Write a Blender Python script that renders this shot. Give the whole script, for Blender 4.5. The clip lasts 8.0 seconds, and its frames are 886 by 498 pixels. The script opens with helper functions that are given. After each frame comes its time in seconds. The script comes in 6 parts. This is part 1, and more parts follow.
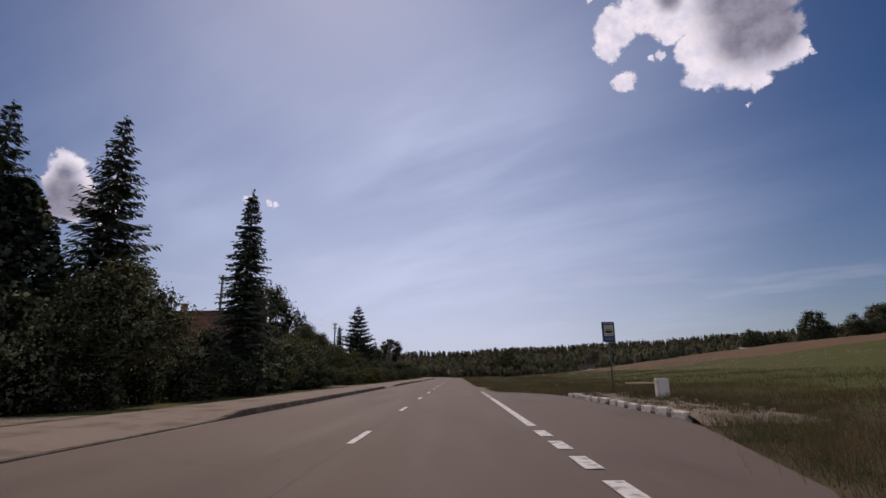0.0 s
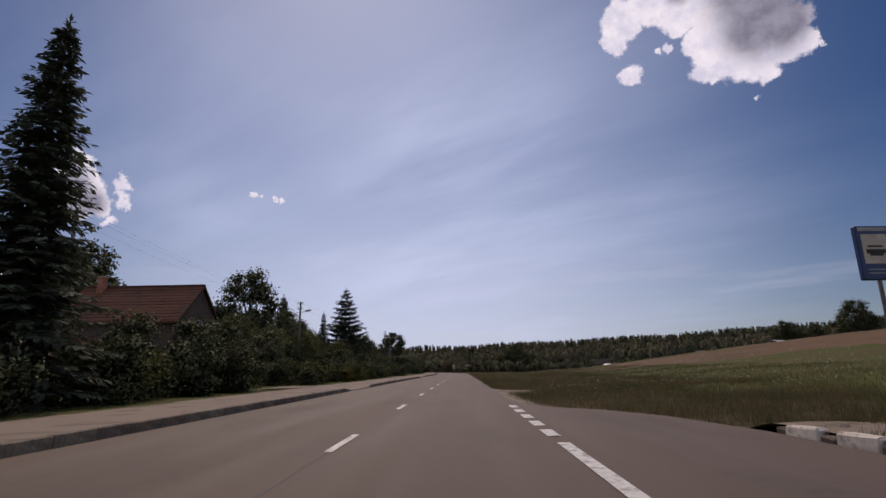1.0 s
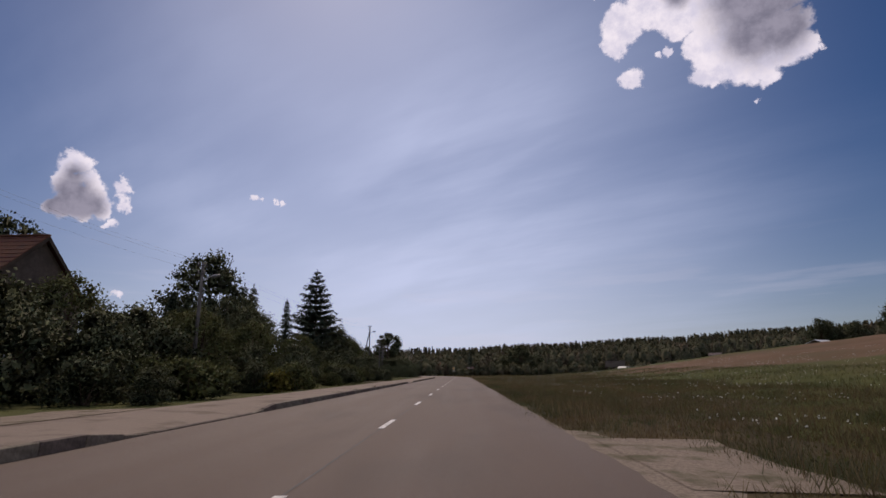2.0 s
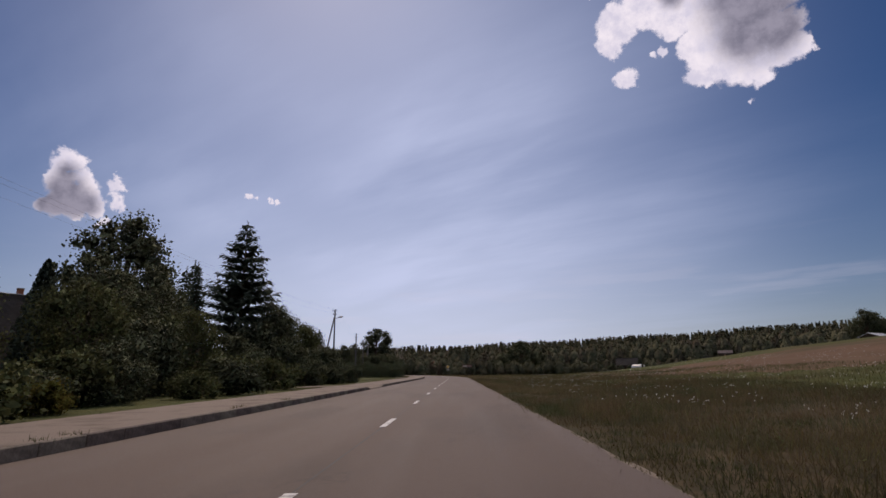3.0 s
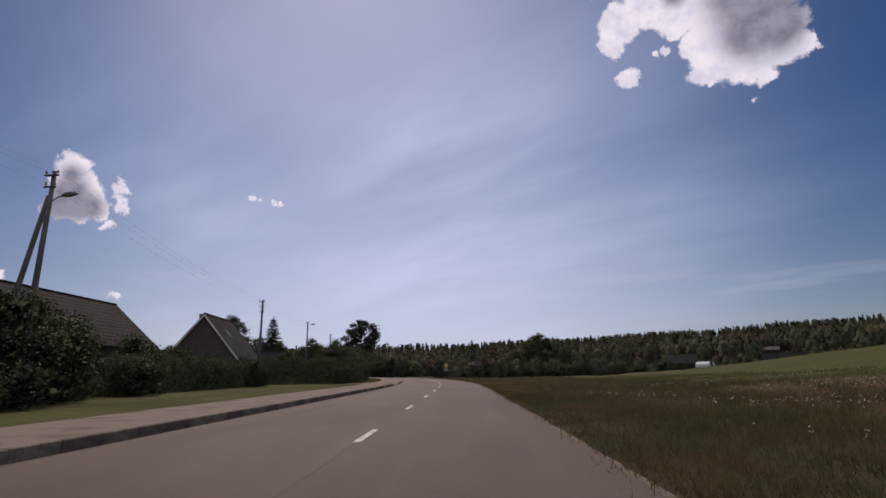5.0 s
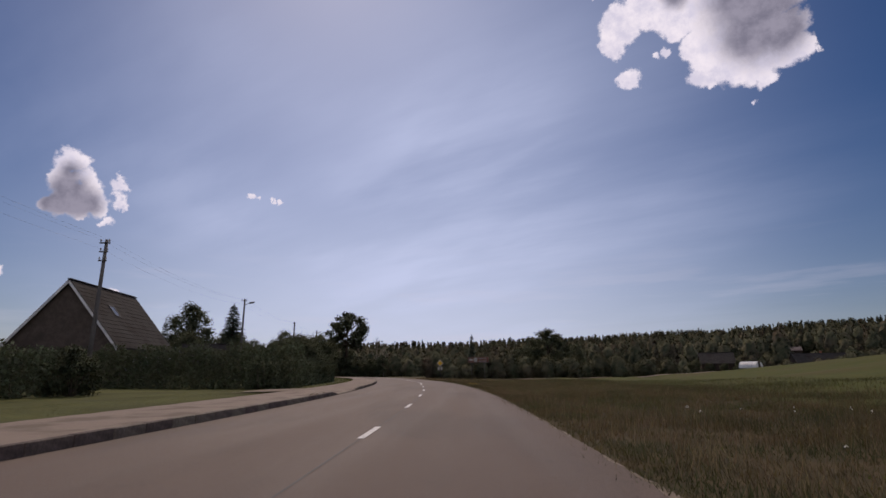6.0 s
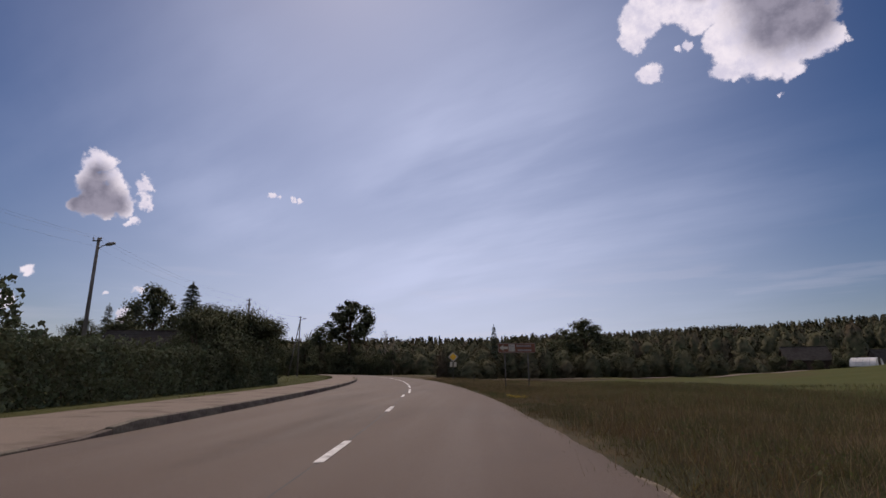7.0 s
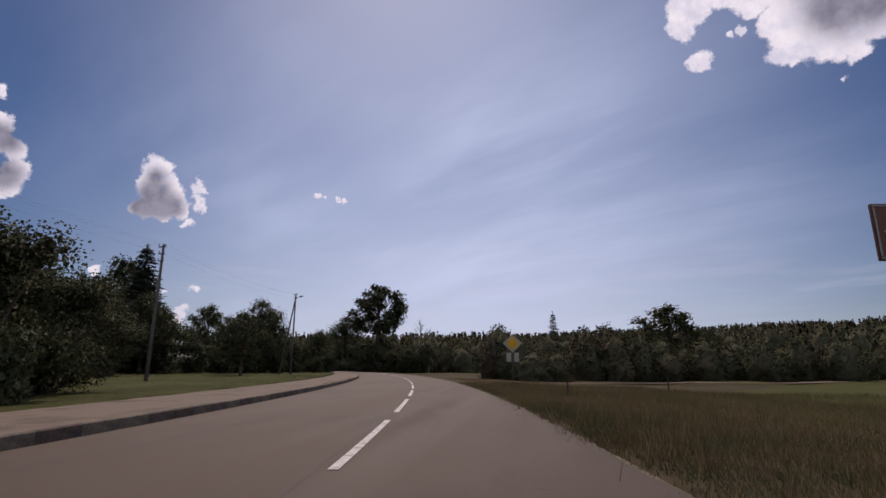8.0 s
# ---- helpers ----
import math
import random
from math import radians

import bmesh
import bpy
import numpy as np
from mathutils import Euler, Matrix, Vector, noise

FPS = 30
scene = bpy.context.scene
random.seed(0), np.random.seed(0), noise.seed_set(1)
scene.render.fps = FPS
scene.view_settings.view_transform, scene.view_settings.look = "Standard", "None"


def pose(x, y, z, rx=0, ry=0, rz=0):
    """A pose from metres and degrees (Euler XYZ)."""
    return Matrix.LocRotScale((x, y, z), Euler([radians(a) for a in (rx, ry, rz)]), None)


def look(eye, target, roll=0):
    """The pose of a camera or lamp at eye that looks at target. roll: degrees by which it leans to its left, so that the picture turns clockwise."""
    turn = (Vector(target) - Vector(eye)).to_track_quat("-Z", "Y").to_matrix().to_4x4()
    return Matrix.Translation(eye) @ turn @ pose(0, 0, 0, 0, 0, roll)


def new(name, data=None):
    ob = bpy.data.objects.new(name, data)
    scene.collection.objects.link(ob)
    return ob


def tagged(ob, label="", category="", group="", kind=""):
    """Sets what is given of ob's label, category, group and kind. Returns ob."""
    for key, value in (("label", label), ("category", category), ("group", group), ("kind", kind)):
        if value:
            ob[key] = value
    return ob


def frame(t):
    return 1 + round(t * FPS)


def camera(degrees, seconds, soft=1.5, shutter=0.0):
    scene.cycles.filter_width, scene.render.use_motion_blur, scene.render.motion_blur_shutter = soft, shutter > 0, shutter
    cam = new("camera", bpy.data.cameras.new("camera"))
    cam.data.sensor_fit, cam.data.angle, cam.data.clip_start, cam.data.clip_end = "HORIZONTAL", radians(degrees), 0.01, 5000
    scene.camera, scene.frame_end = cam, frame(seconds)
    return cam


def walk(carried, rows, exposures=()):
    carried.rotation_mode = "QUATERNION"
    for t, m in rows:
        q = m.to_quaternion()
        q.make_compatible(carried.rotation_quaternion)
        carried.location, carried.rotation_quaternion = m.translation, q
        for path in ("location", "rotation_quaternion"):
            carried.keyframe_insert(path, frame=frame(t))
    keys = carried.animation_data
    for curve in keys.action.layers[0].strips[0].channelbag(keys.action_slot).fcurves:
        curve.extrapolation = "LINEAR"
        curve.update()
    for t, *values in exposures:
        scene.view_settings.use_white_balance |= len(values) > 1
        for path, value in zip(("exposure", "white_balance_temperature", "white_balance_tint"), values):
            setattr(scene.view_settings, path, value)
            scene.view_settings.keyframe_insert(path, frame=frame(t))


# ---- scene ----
cam = camera(82.1, 8.0, soft=1.5, shutter=0.0)

# seconds, x, y, yaw, pitch, roll of the windscreen camera, 1.15 m over the road
DRIVE = (
    (0, 0.38, 0.00, 1.30, 13.87, 0.76),
    (0.5, 0.43, 8.53, 1.28, 13.96, 0.47),
    (1, 0.49, 17.54, 1.98, 13.36, 0.77),
    (1.5, 0.41, 27.14, 2.17, 13.69, 0.64),
    (3, 0.17, 62.07, 1.48, 13.58, 0.79),
    (3.5, 0.32, 74.02, 1.45, 13.27, 0.60),
    (4, 0.41, 86.43, 1.64, 13.74, 0.78),
    (4.5, 0.40, 99.82, 1.94, 13.71, 1.13),
    (6, 0.31, 136.22, 1.72, 13.63, 0.55),
    (6.5, 0.37, 148.68, 2.46, 13.33, 0.38),
    (7, 0.01, 163.03, 3.88, 13.39, 0.29),
    (7.5, -1.00, 178.30, 6.32, 13.40, -0.06),
    (8, -2.36, 191.14, 8.81, 13.12, -0.25),
)
EXPOSURE, KELVIN, TINT = -0.85, 6380, 22
walk(cam, [(t, pose(x, y, 1.15, 0, 0, yaw) @ pose(0, 0, 0, 90 + pitch, 0, 0) @ pose(0, 0, 0, 0, 0, -roll))
           for t, x, y, yaw, pitch, roll in DRIVE], [(0, EXPOSURE, KELVIN, TINT)])

# ---- light ----
SUN_AZ, SUN_EL = -16.0, 48.0          # degrees from +y towards +x, degrees up


def direction(az, el):
    a, e = radians(az), radians(el)
    return Vector((math.sin(a) * math.cos(e), math.cos(a) * math.cos(e), math.sin(e)))


sun = new("sun", bpy.data.lights.new("sun", "SUN"))
sun.data.energy, sun.data.angle, sun.data.color = 3.4, radians(0.53), (1.0, 0.83, 0.60)
sun.matrix_basis = look(direction(SUN_AZ, SUN_EL) * 400, (0, 0, 0))

SKY_STRENGTH = 0.10
world = bpy.data.worlds.new("sky")
scene.world = world
world.use_nodes = True


class Graph:
    """Short hand for building node trees."""

    def __init__(self, tree):
        self.tree, self.n = tree, tree.nodes
        self.n.clear()

    def node(self, kind):
        return self.n.new(kind)

    def put(self, socket, value):
        if isinstance(value, bpy.types.NodeSocket):
            self.tree.links.new(value, socket)
        else:
            socket.default_value = value

    def math(self, op, a, b=0.0, c=0.0, clamp=False):
        nd = self.node("ShaderNodeMath")
        nd.operation, nd.use_clamp = op, clamp
        for i, v in enumerate((a, b, c)):
            self.put(nd.inputs[i], v)
        return nd.outputs[0]

    def vec(self, op, a, b=None, s=None):
        nd = self.node("ShaderNodeVectorMath")
        nd.operation = op
        self.put(nd.inputs[0], a)
        if b is not None:
            self.put(nd.inputs[1], b)
        if s is not None:
            self.put(nd.inputs["Scale"], s)
        return nd.outputs["Value"] if op in ("DISTANCE", "DOT_PRODUCT", "LENGTH") else nd.outputs[0]

    def mix(self, f, a, b):
        nd = self.node("ShaderNodeMix")
        nd.data_type = "RGBA"
        self.put(nd.inputs[0], f)
        self.put(nd.inputs[6], a)
        self.put(nd.inputs[7], b)
        return nd.outputs[2]

    def noise(self, v, scale, detail=4.0, rough=0.55, colour=False):
        nd = self.node("ShaderNodeTexNoise")
        self.put(nd.inputs["Vector"], v)
        nd.inputs["Scale"].default_value = scale
        nd.inputs["Detail"].default_value = detail
        nd.inputs["Roughness"].default_value = rough
        return nd.outputs["Color"] if colour else nd.outputs["Fac"]

    def step(self, v, lo, hi, to0=0.0, to1=1.0):
        nd = self.node("ShaderNodeMapRange")
        nd.interpolation_type = "SMOOTHSTEP"
        for i, x in enumerate((v, lo, hi, to0, to1)):
            self.put(nd.inputs[i], x)
        return nd.outputs[0]

    def mapped(self, v, rot=(0, 0, 0), scale=(1, 1, 1)):
        nd = self.node("ShaderNodeMapping")
        self.put(nd.inputs[0], v)
        nd.inputs["Rotation"].default_value = [radians(a) for a in rot]
        nd.inputs["Scale"].default_value = scale
        return nd.outputs[0]


# puffs of the fair-weather clouds, and the thick shaded hearts inside them: azimuth, elevation, radius, in degrees
CLOUD_EAST = ((20.4, 34.9, 1.79), (19.3, 33.5, 1.0), (22.5, 36.0, 1.84), (25.1, 35.1, 1.7), (26.7, 33.6, 1.3), (24.7, 31.8, 0.57),
              (23.7, 31.5, 0.37), (20.7, 30.1, 1.2), (21.4, 29.6, 0.65), (28.6, 30.8, 1.79), (28.0, 28.6, 1.22), (28.9, 27.8, 0.81),
              (31.1, 29.4, 2.24), (33.3, 28.7, 1.9), (33.8, 26.9, 0.7), (35.9, 29.1, 1.7), (37.2, 28.6, 1.0), (38.1, 28.3, 0.5),
              (37.0, 31.0, 1.4), (33.4, 31.7, 2.79), (30.4, 33.2, 2.11), (28.5, 35.2, 1.93), (33.0, 35.3, 3.0), (36.0, 34.6, 2.4),
              (26.4, 37.3, 1.45), (32.9, 24.8, 0.40), (17.5, 38.0, 0.42))
HEART_EAST = ((34.5, 32.3, 3.35), (32.9, 31.0, 1.9), (35.9, 30.6, 1.9), (33.5, 34.6, 3.0), (26.6, 36.4, 1.0))
CLOUD_WEST = ((-39.7, 19.6, 0.88), (-40.1, 18.8, 0.93), (-39.0, 19.0, 0.85), (-40.3, 17.5, 1.3), (-38.5, 17.5, 1.15), (-41.0, 15.2, 0.66),
              (-39.6, 15.8, 1.58), (-37.8, 15.7, 1.15), (-37.1, 15.4, 0.55), (-41.4, 17.8, 0.45), (-38.8, 14.3, 0.42), (-35.7, 17.5, 0.80),
              (-35.6, 18.4, 0.45), (-35.7, 16.3, 0.72), (-35.0, 15.8, 0.4), (-36.3, 14.4, 0.55), (-36.9, 13.9, 0.4))
HEART_WEST = ((-39.5, 15.6, 1.4), (-39.7, 16.6, 1.4), (-40.6, 15.3, 1.1), (-38.3, 15.6, 1.15), (-39.6, 18.2, 0.85))
CLOUD_SMALL = ((-23.6, 18.5, 0.30), (-23.1, 18.6, 0.36), (-22.7, 18.5, 0.26), (-21.4, 18.5, 0.26), (-20.9, 18.5, 0.28), (-20.3, 18.4, 0.28),
               (-35.4, 7.7, 0.42), (-34.8, 7.7, 0.32), (-37.3, 7.5, 0.33), (-36.1, 5.0, 0.67), (-35.5, 5.5, 0.49), (-43.6, 8.6, 0.5), (-44.6, 6.1, 0.8))
CLOUD_FAR_WEST = ((-52.8, 22.8, 0.5), (-52.0, 20.4, 0.9), (-51.5, 18.3, 1.0), (-50.9, 16.6, 1.0), (-51.1, 15.0, 1.1), (-52.5, 19.0, 1.2), (-50.3, 16.0, 0.6))
HEART_FAR_WEST = ((-52.0, 19.0, 1.2), (-51.6, 16.0, 1.3))

g = Graph(world.node_tree)
ray_dir = g.node("ShaderNodeTexCoord").outputs["Generated"]
sky = g.node("ShaderNodeTexSky")
sky.sky_type, sky.sun_disc = "NISHITA", False
sky.sun_elevation, sky.sun_rotation = radians(SUN_EL), radians(SUN_AZ % 360)
sky.air_density, sky.dust_density, sky.ozone_density, sky.altitude = 1.0, 0.75, 3.2, 60
# high thin veils of ice cloud, drawn out in streaks
split = g.node("ShaderNodeSeparateXYZ")
g.put(split.inputs[0], ray_dir)
lift = g.math("ADD", g.math("MAXIMUM", split.outputs[2], 0.0), 0.12)
flat = g.node("ShaderNodeCombineXYZ")
g.put(flat.inputs[0], g.math("DIVIDE", split.outputs[0], lift))
g.put(flat.inputs[1], g.math("DIVIDE", split.outputs[1], lift))
long = g.mapped(g.mapped(flat.outputs[0], (0, 0, -38)), (0, 0, 0), (1.3, 0.42, 1))
cross = g.mapped(g.mapped(flat.outputs[0], (0, 0, -62)), (0, 0, 0), (2.2, 0.5, 1))
streak = g.math("MULTIPLY_ADD", g.noise(long, 1.1, 5, 0.5), 0.65, g.math("MULTIPLY", g.noise(cross, 1.7, 6, 0.55), 0.35))
bank = g.noise(g.mapped(flat.outputs[0], (0, 0, -12), (0.8, 0.5, 1)), 0.9, 2, 0.5)
veil = g.math("MULTIPLY", g.step(streak, 0.34, 0.66), g.step(bank, 0.33, 0.60))
deep = g.node("ShaderNodeHueSaturation")
g.put(deep.inputs["Color"], sky.outputs[0])
deep.inputs["Saturation"].default_value, deep.inputs["Value"].default_value = 1.45, 0.66
deep.inputs["Hue"].default_value = 0.506
# the ice cloud thins out to both sides of the road's line
# its pale middle also stands for sun glare, painted into the sky
sheet = g.step(g.vec("DISTANCE", ray_dir, direction(-6, 22)), 0.12, 0.82, 1.0, 0.0)
low = g.math("MULTIPLY", g.step(split.outputs[2], 0.0, 0.42, 0.80, 0.0), g.math("MULTIPLY_ADD", sheet, 0.85, 0.15))
hazy = g.mix(low, deep.outputs[0], (11.2, 12.3, 13.9, 1))
veil = g.math("MULTIPLY", g.math("MULTIPLY_ADD", veil, 0.36, 0.44), g.math("MULTIPLY_ADD", sheet, 0.92, 0.08))
clear = g.mix(veil, hazy, (10.4, 11.9, 14.9, 1))
# thin level bands low over the horizon
bands = g.step(g.noise(g.mapped(ray_dir, (0, 0, 20), (1.6, 1.6, 15)), 2.3, 5, 0.55), 0.50, 0.68)
rise = g.math("MULTIPLY", g.step(split.outputs[2], 0.01, 0.06), g.step(split.outputs[2], 0.12, 0.26, 1.0, 0.0))
clear = g.mix(g.math("MULTIPLY", g.math("MULTIPLY", bands, rise), 0.13), clear, (11.8, 11.6, 12.6, 1))
# heaped clouds
warp = g.vec("SCALE", g.vec("SUBTRACT", g.noise(ray_dir, 16, 6, 0.62, True), (0.5, 0.5, 0.5)), None, 0.055)
fine = g.vec("SCALE", g.vec("SUBTRACT", g.noise(ray_dir, 60, 5, 0.6, True), (0.5, 0.5, 0.5)), None, 0.016)
bent = g.vec("ADD", g.vec("ADD", ray_dir, warp), fine)
calm = g.vec("ADD", ray_dir, g.vec("SCALE", warp, None, 0.45))


def puffs(way, rows, swell, soft):
    """How deep a direction lies inside the union of round puffs: 0 at their rims, 1 in their middle."""
    out = None
    for az, el, r in rows:
        reach = g.math("MULTIPLY_ADD", g.vec("DISTANCE", way, direction(az, el)), -1.0 / radians(r * swell), 1.0)
        reach = g.math("MULTIPLY", reach, min(1.0, 0.40 + r / 2.6))
        out = reach if out is None else g.math("SMOOTH_MAX", out, reach, soft)
    return out


heap = puffs(bent, CLOUD_EAST + CLOUD_WEST + CLOUD_SMALL + CLOUD_FAR_WEST, 1.1, 0.16)
heart = puffs(calm, HEART_EAST + HEART_WEST + HEART_FAR_WEST, 1.25, 0.3)
lumps = g.noise(ray_dir, 26, 8, 0.62)
crisp = g.noise(ray_dir, 90, 6, 0.72)
ragged = g.math("MULTIPLY_ADD", crisp, 0.38, g.math("MULTIPLY_ADD", lumps, 0.44, -0.40))
edge = g.step(g.math("ADD", heap, ragged), -0.06, 0.24)
thick = g.step(g.math("ADD", heart, g.math("MULTIPLY_ADD", lumps, 0.6, g.math("MULTIPLY_ADD", crisp, 0.3, -0.43))), -0.28, 0.56)
fluff = g.mix(g.step(g.math("MULTIPLY_ADD", crisp, 0.22, g.math("MULTIPLY", lumps, 0.88)), 0.40, 0.72), (11.4, 11.3, 12.6, 1), (15.6, 15.0, 15.0, 1))
cloud = g.mix(thick, fluff, g.mix(g.step(lumps, 0.35, 0.65), (3.3, 3.3, 4.1, 1), (5.4, 5.3, 6.2, 1)))
total = g.mix(edge, clear, cloud)
# more fair-weather clouds, unseen, added behind the camera as fill light; coloured front-lit
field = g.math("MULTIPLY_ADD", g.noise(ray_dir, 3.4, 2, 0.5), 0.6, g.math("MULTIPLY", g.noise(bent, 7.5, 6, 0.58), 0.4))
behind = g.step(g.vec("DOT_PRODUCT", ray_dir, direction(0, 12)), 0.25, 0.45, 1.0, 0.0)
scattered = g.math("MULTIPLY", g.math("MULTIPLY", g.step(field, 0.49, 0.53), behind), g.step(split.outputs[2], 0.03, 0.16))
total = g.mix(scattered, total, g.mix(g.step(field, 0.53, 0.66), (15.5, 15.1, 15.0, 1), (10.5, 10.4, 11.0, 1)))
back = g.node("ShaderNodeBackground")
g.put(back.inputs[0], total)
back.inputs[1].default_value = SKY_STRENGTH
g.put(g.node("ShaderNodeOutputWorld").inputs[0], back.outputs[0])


# ---- materials ----
def material(name, base, second, scale, rough=0.8, spec=0.3, bump=0.3, bump_scale=None, metallic=0.0, third=None,
             big=0.15, translucent=0.0, per="none", stretch=(1, 1, 1)):
    """A surface of two colours mixed by grain, a third by broad stains; per: 'island' or 'object' varies whole pieces."""
    mat = bpy.data.materials.new(name)
    mat.use_nodes = True
    q = Graph(mat.node_tree)
    where = q.mapped(q.node("ShaderNodeTexCoord").outputs["Object"], (0, 0, 0), stretch)
    grain = q.noise(where, scale, 5, 0.6)
    stain = q.noise(where, scale * big, 4, 0.55)
    col = q.mix(q.step(grain, 0.32, 0.68), (*base, 1), (*second, 1))
    if third:
        col = q.mix(q.step(stain, 0.48, 0.68), col, (*third, 1))
    else:
        shade = q.node("ShaderNodeHueSaturation")
        q.put(shade.inputs["Color"], col)
        q.put(shade.inputs["Value"], q.step(stain, 0.25, 0.75, 0.75, 1.25))
        col = shade.outputs[0]
    if per != "none":
        rnd = q.node("ShaderNodeNewGeometry").outputs["Random Per Island"] if per == "island" else q.node("ShaderNodeObjectInfo").outputs["Random"]
        vary = q.node("ShaderNodeHueSaturation")
        q.put(vary.inputs["Color"], col)
        q.put(vary.inputs["Hue"], q.step(rnd, 0, 1, 0.475, 0.525))
        q.put(vary.inputs["Value"], q.step(rnd, 0, 1, 0.75, 1.25))
        col = vary.outputs[0]
    bsdf = q.node("ShaderNodeBsdfPrincipled")
    q.put(bsdf.inputs["Base Color"], col)
    q.put(bsdf.inputs["Roughness"], q.step(grain, 0.2, 0.8, max(0.05, rough - 0.12), min(1, rough + 0.1)))
    bsdf.inputs["Specular IOR Level"].default_value = spec
    bsdf.inputs["Metallic"].default_value = metallic
    if bump:
        bm_ = q.node("ShaderNodeBump")
        bm_.inputs["Strength"].default_value = bump
        bm_.inputs["Distance"].default_value = 0.02
        q.put(bm_.inputs["Height"], q.noise(where, bump_scale or scale * 3, 4, 0.6))
        q.put(bsdf.inputs["Normal"], bm_.outputs[0])
    shader = bsdf.outputs[0]
    if translucent:
        thin = q.node("ShaderNodeBsdfTranslucent")
        q.put(thin.inputs[0], col)
        both = q.node("ShaderNodeMixShader")
        both.inputs[0].default_value = translucent
        q.put(both.inputs[1], shader)
        q.put(both.inputs[2], thin.outputs[0])
        shader = both.outputs[0]
    q.put(q.node("ShaderNodeOutputMaterial").inputs[0], shader)
    return mat


def asphalt_material():
    """Worn road surface: stone grain, streaks along the lanes, patches, fine cracks."""
    mat = bpy.data.materials.new("asphalt")
    mat.use_nodes = True
    q = Graph(mat.node_tree)
    where = q.node("ShaderNodeTexCoord").outputs["Object"]
    grain = q.noise(where, 70, 4, 0.7)
    streak = q.noise(q.mapped(where, (0, 0, 0), (1.1, 0.05, 1)), 1.0, 5, 0.6)
    patch = q.noise(q.mapped(where, (0, 0, 0), (1, 0.3, 1)), 0.35, 4, 0.55)
    col = q.mix(q.step(grain, 0.3, 0.7), (0.088, 0.063, 0.049, 1), (0.144, 0.106, 0.083, 1))
    col = q.mix(q.step(streak, 0.42, 0.70, 0.0, 0.42), col, (0.148, 0.112, 0.090, 1))
    col = q.mix(q.step(patch, 0.48, 0.66, 0.0, 0.42), col, (0.072, 0.057, 0.047, 1))
    cells = q.node("ShaderNodeTexVoronoi")
    cells.feature = "DISTANCE_TO_EDGE"
    q.put(cells.inputs["Vector"], q.vec("ADD", where, q.vec("SCALE", q.noise(where, 1.1, 4, 0.6, True), None, 1.6)))
    cells.inputs["Scale"].default_value = 0.16
    crack = q.math("MULTIPLY", q.step(cells.outputs["Distance"], 0.0, 0.006, 1.0, 0.0), q.step(patch, 0.45, 0.6))
    col = q.mix(q.math("MULTIPLY", crack, 0.3), col, (0.03, 0.028, 0.027, 1))
    b = q.node("ShaderNodeBsdfPrincipled")
    q.put(b.inputs["Base Color"], col)
    q.put(b.inputs["Roughness"], q.step(streak, 0.3, 0.7, 0.68, 0.80))
    b.inputs["Specular IOR Level"].default_value = 0.3
    bump = q.node("ShaderNodeBump")
    bump.inputs["Strength"].default_value, bump.inputs["Distance"].default_value = 0.6, 0.01
    q.put(bump.inputs["Height"], q.noise(where, 160, 3, 0.7))
    q.put(b.inputs["Normal"], bump.outputs[0])
    q.put(q.node("ShaderNodeOutputMaterial").inputs[0], b.outputs[0])
    return mat


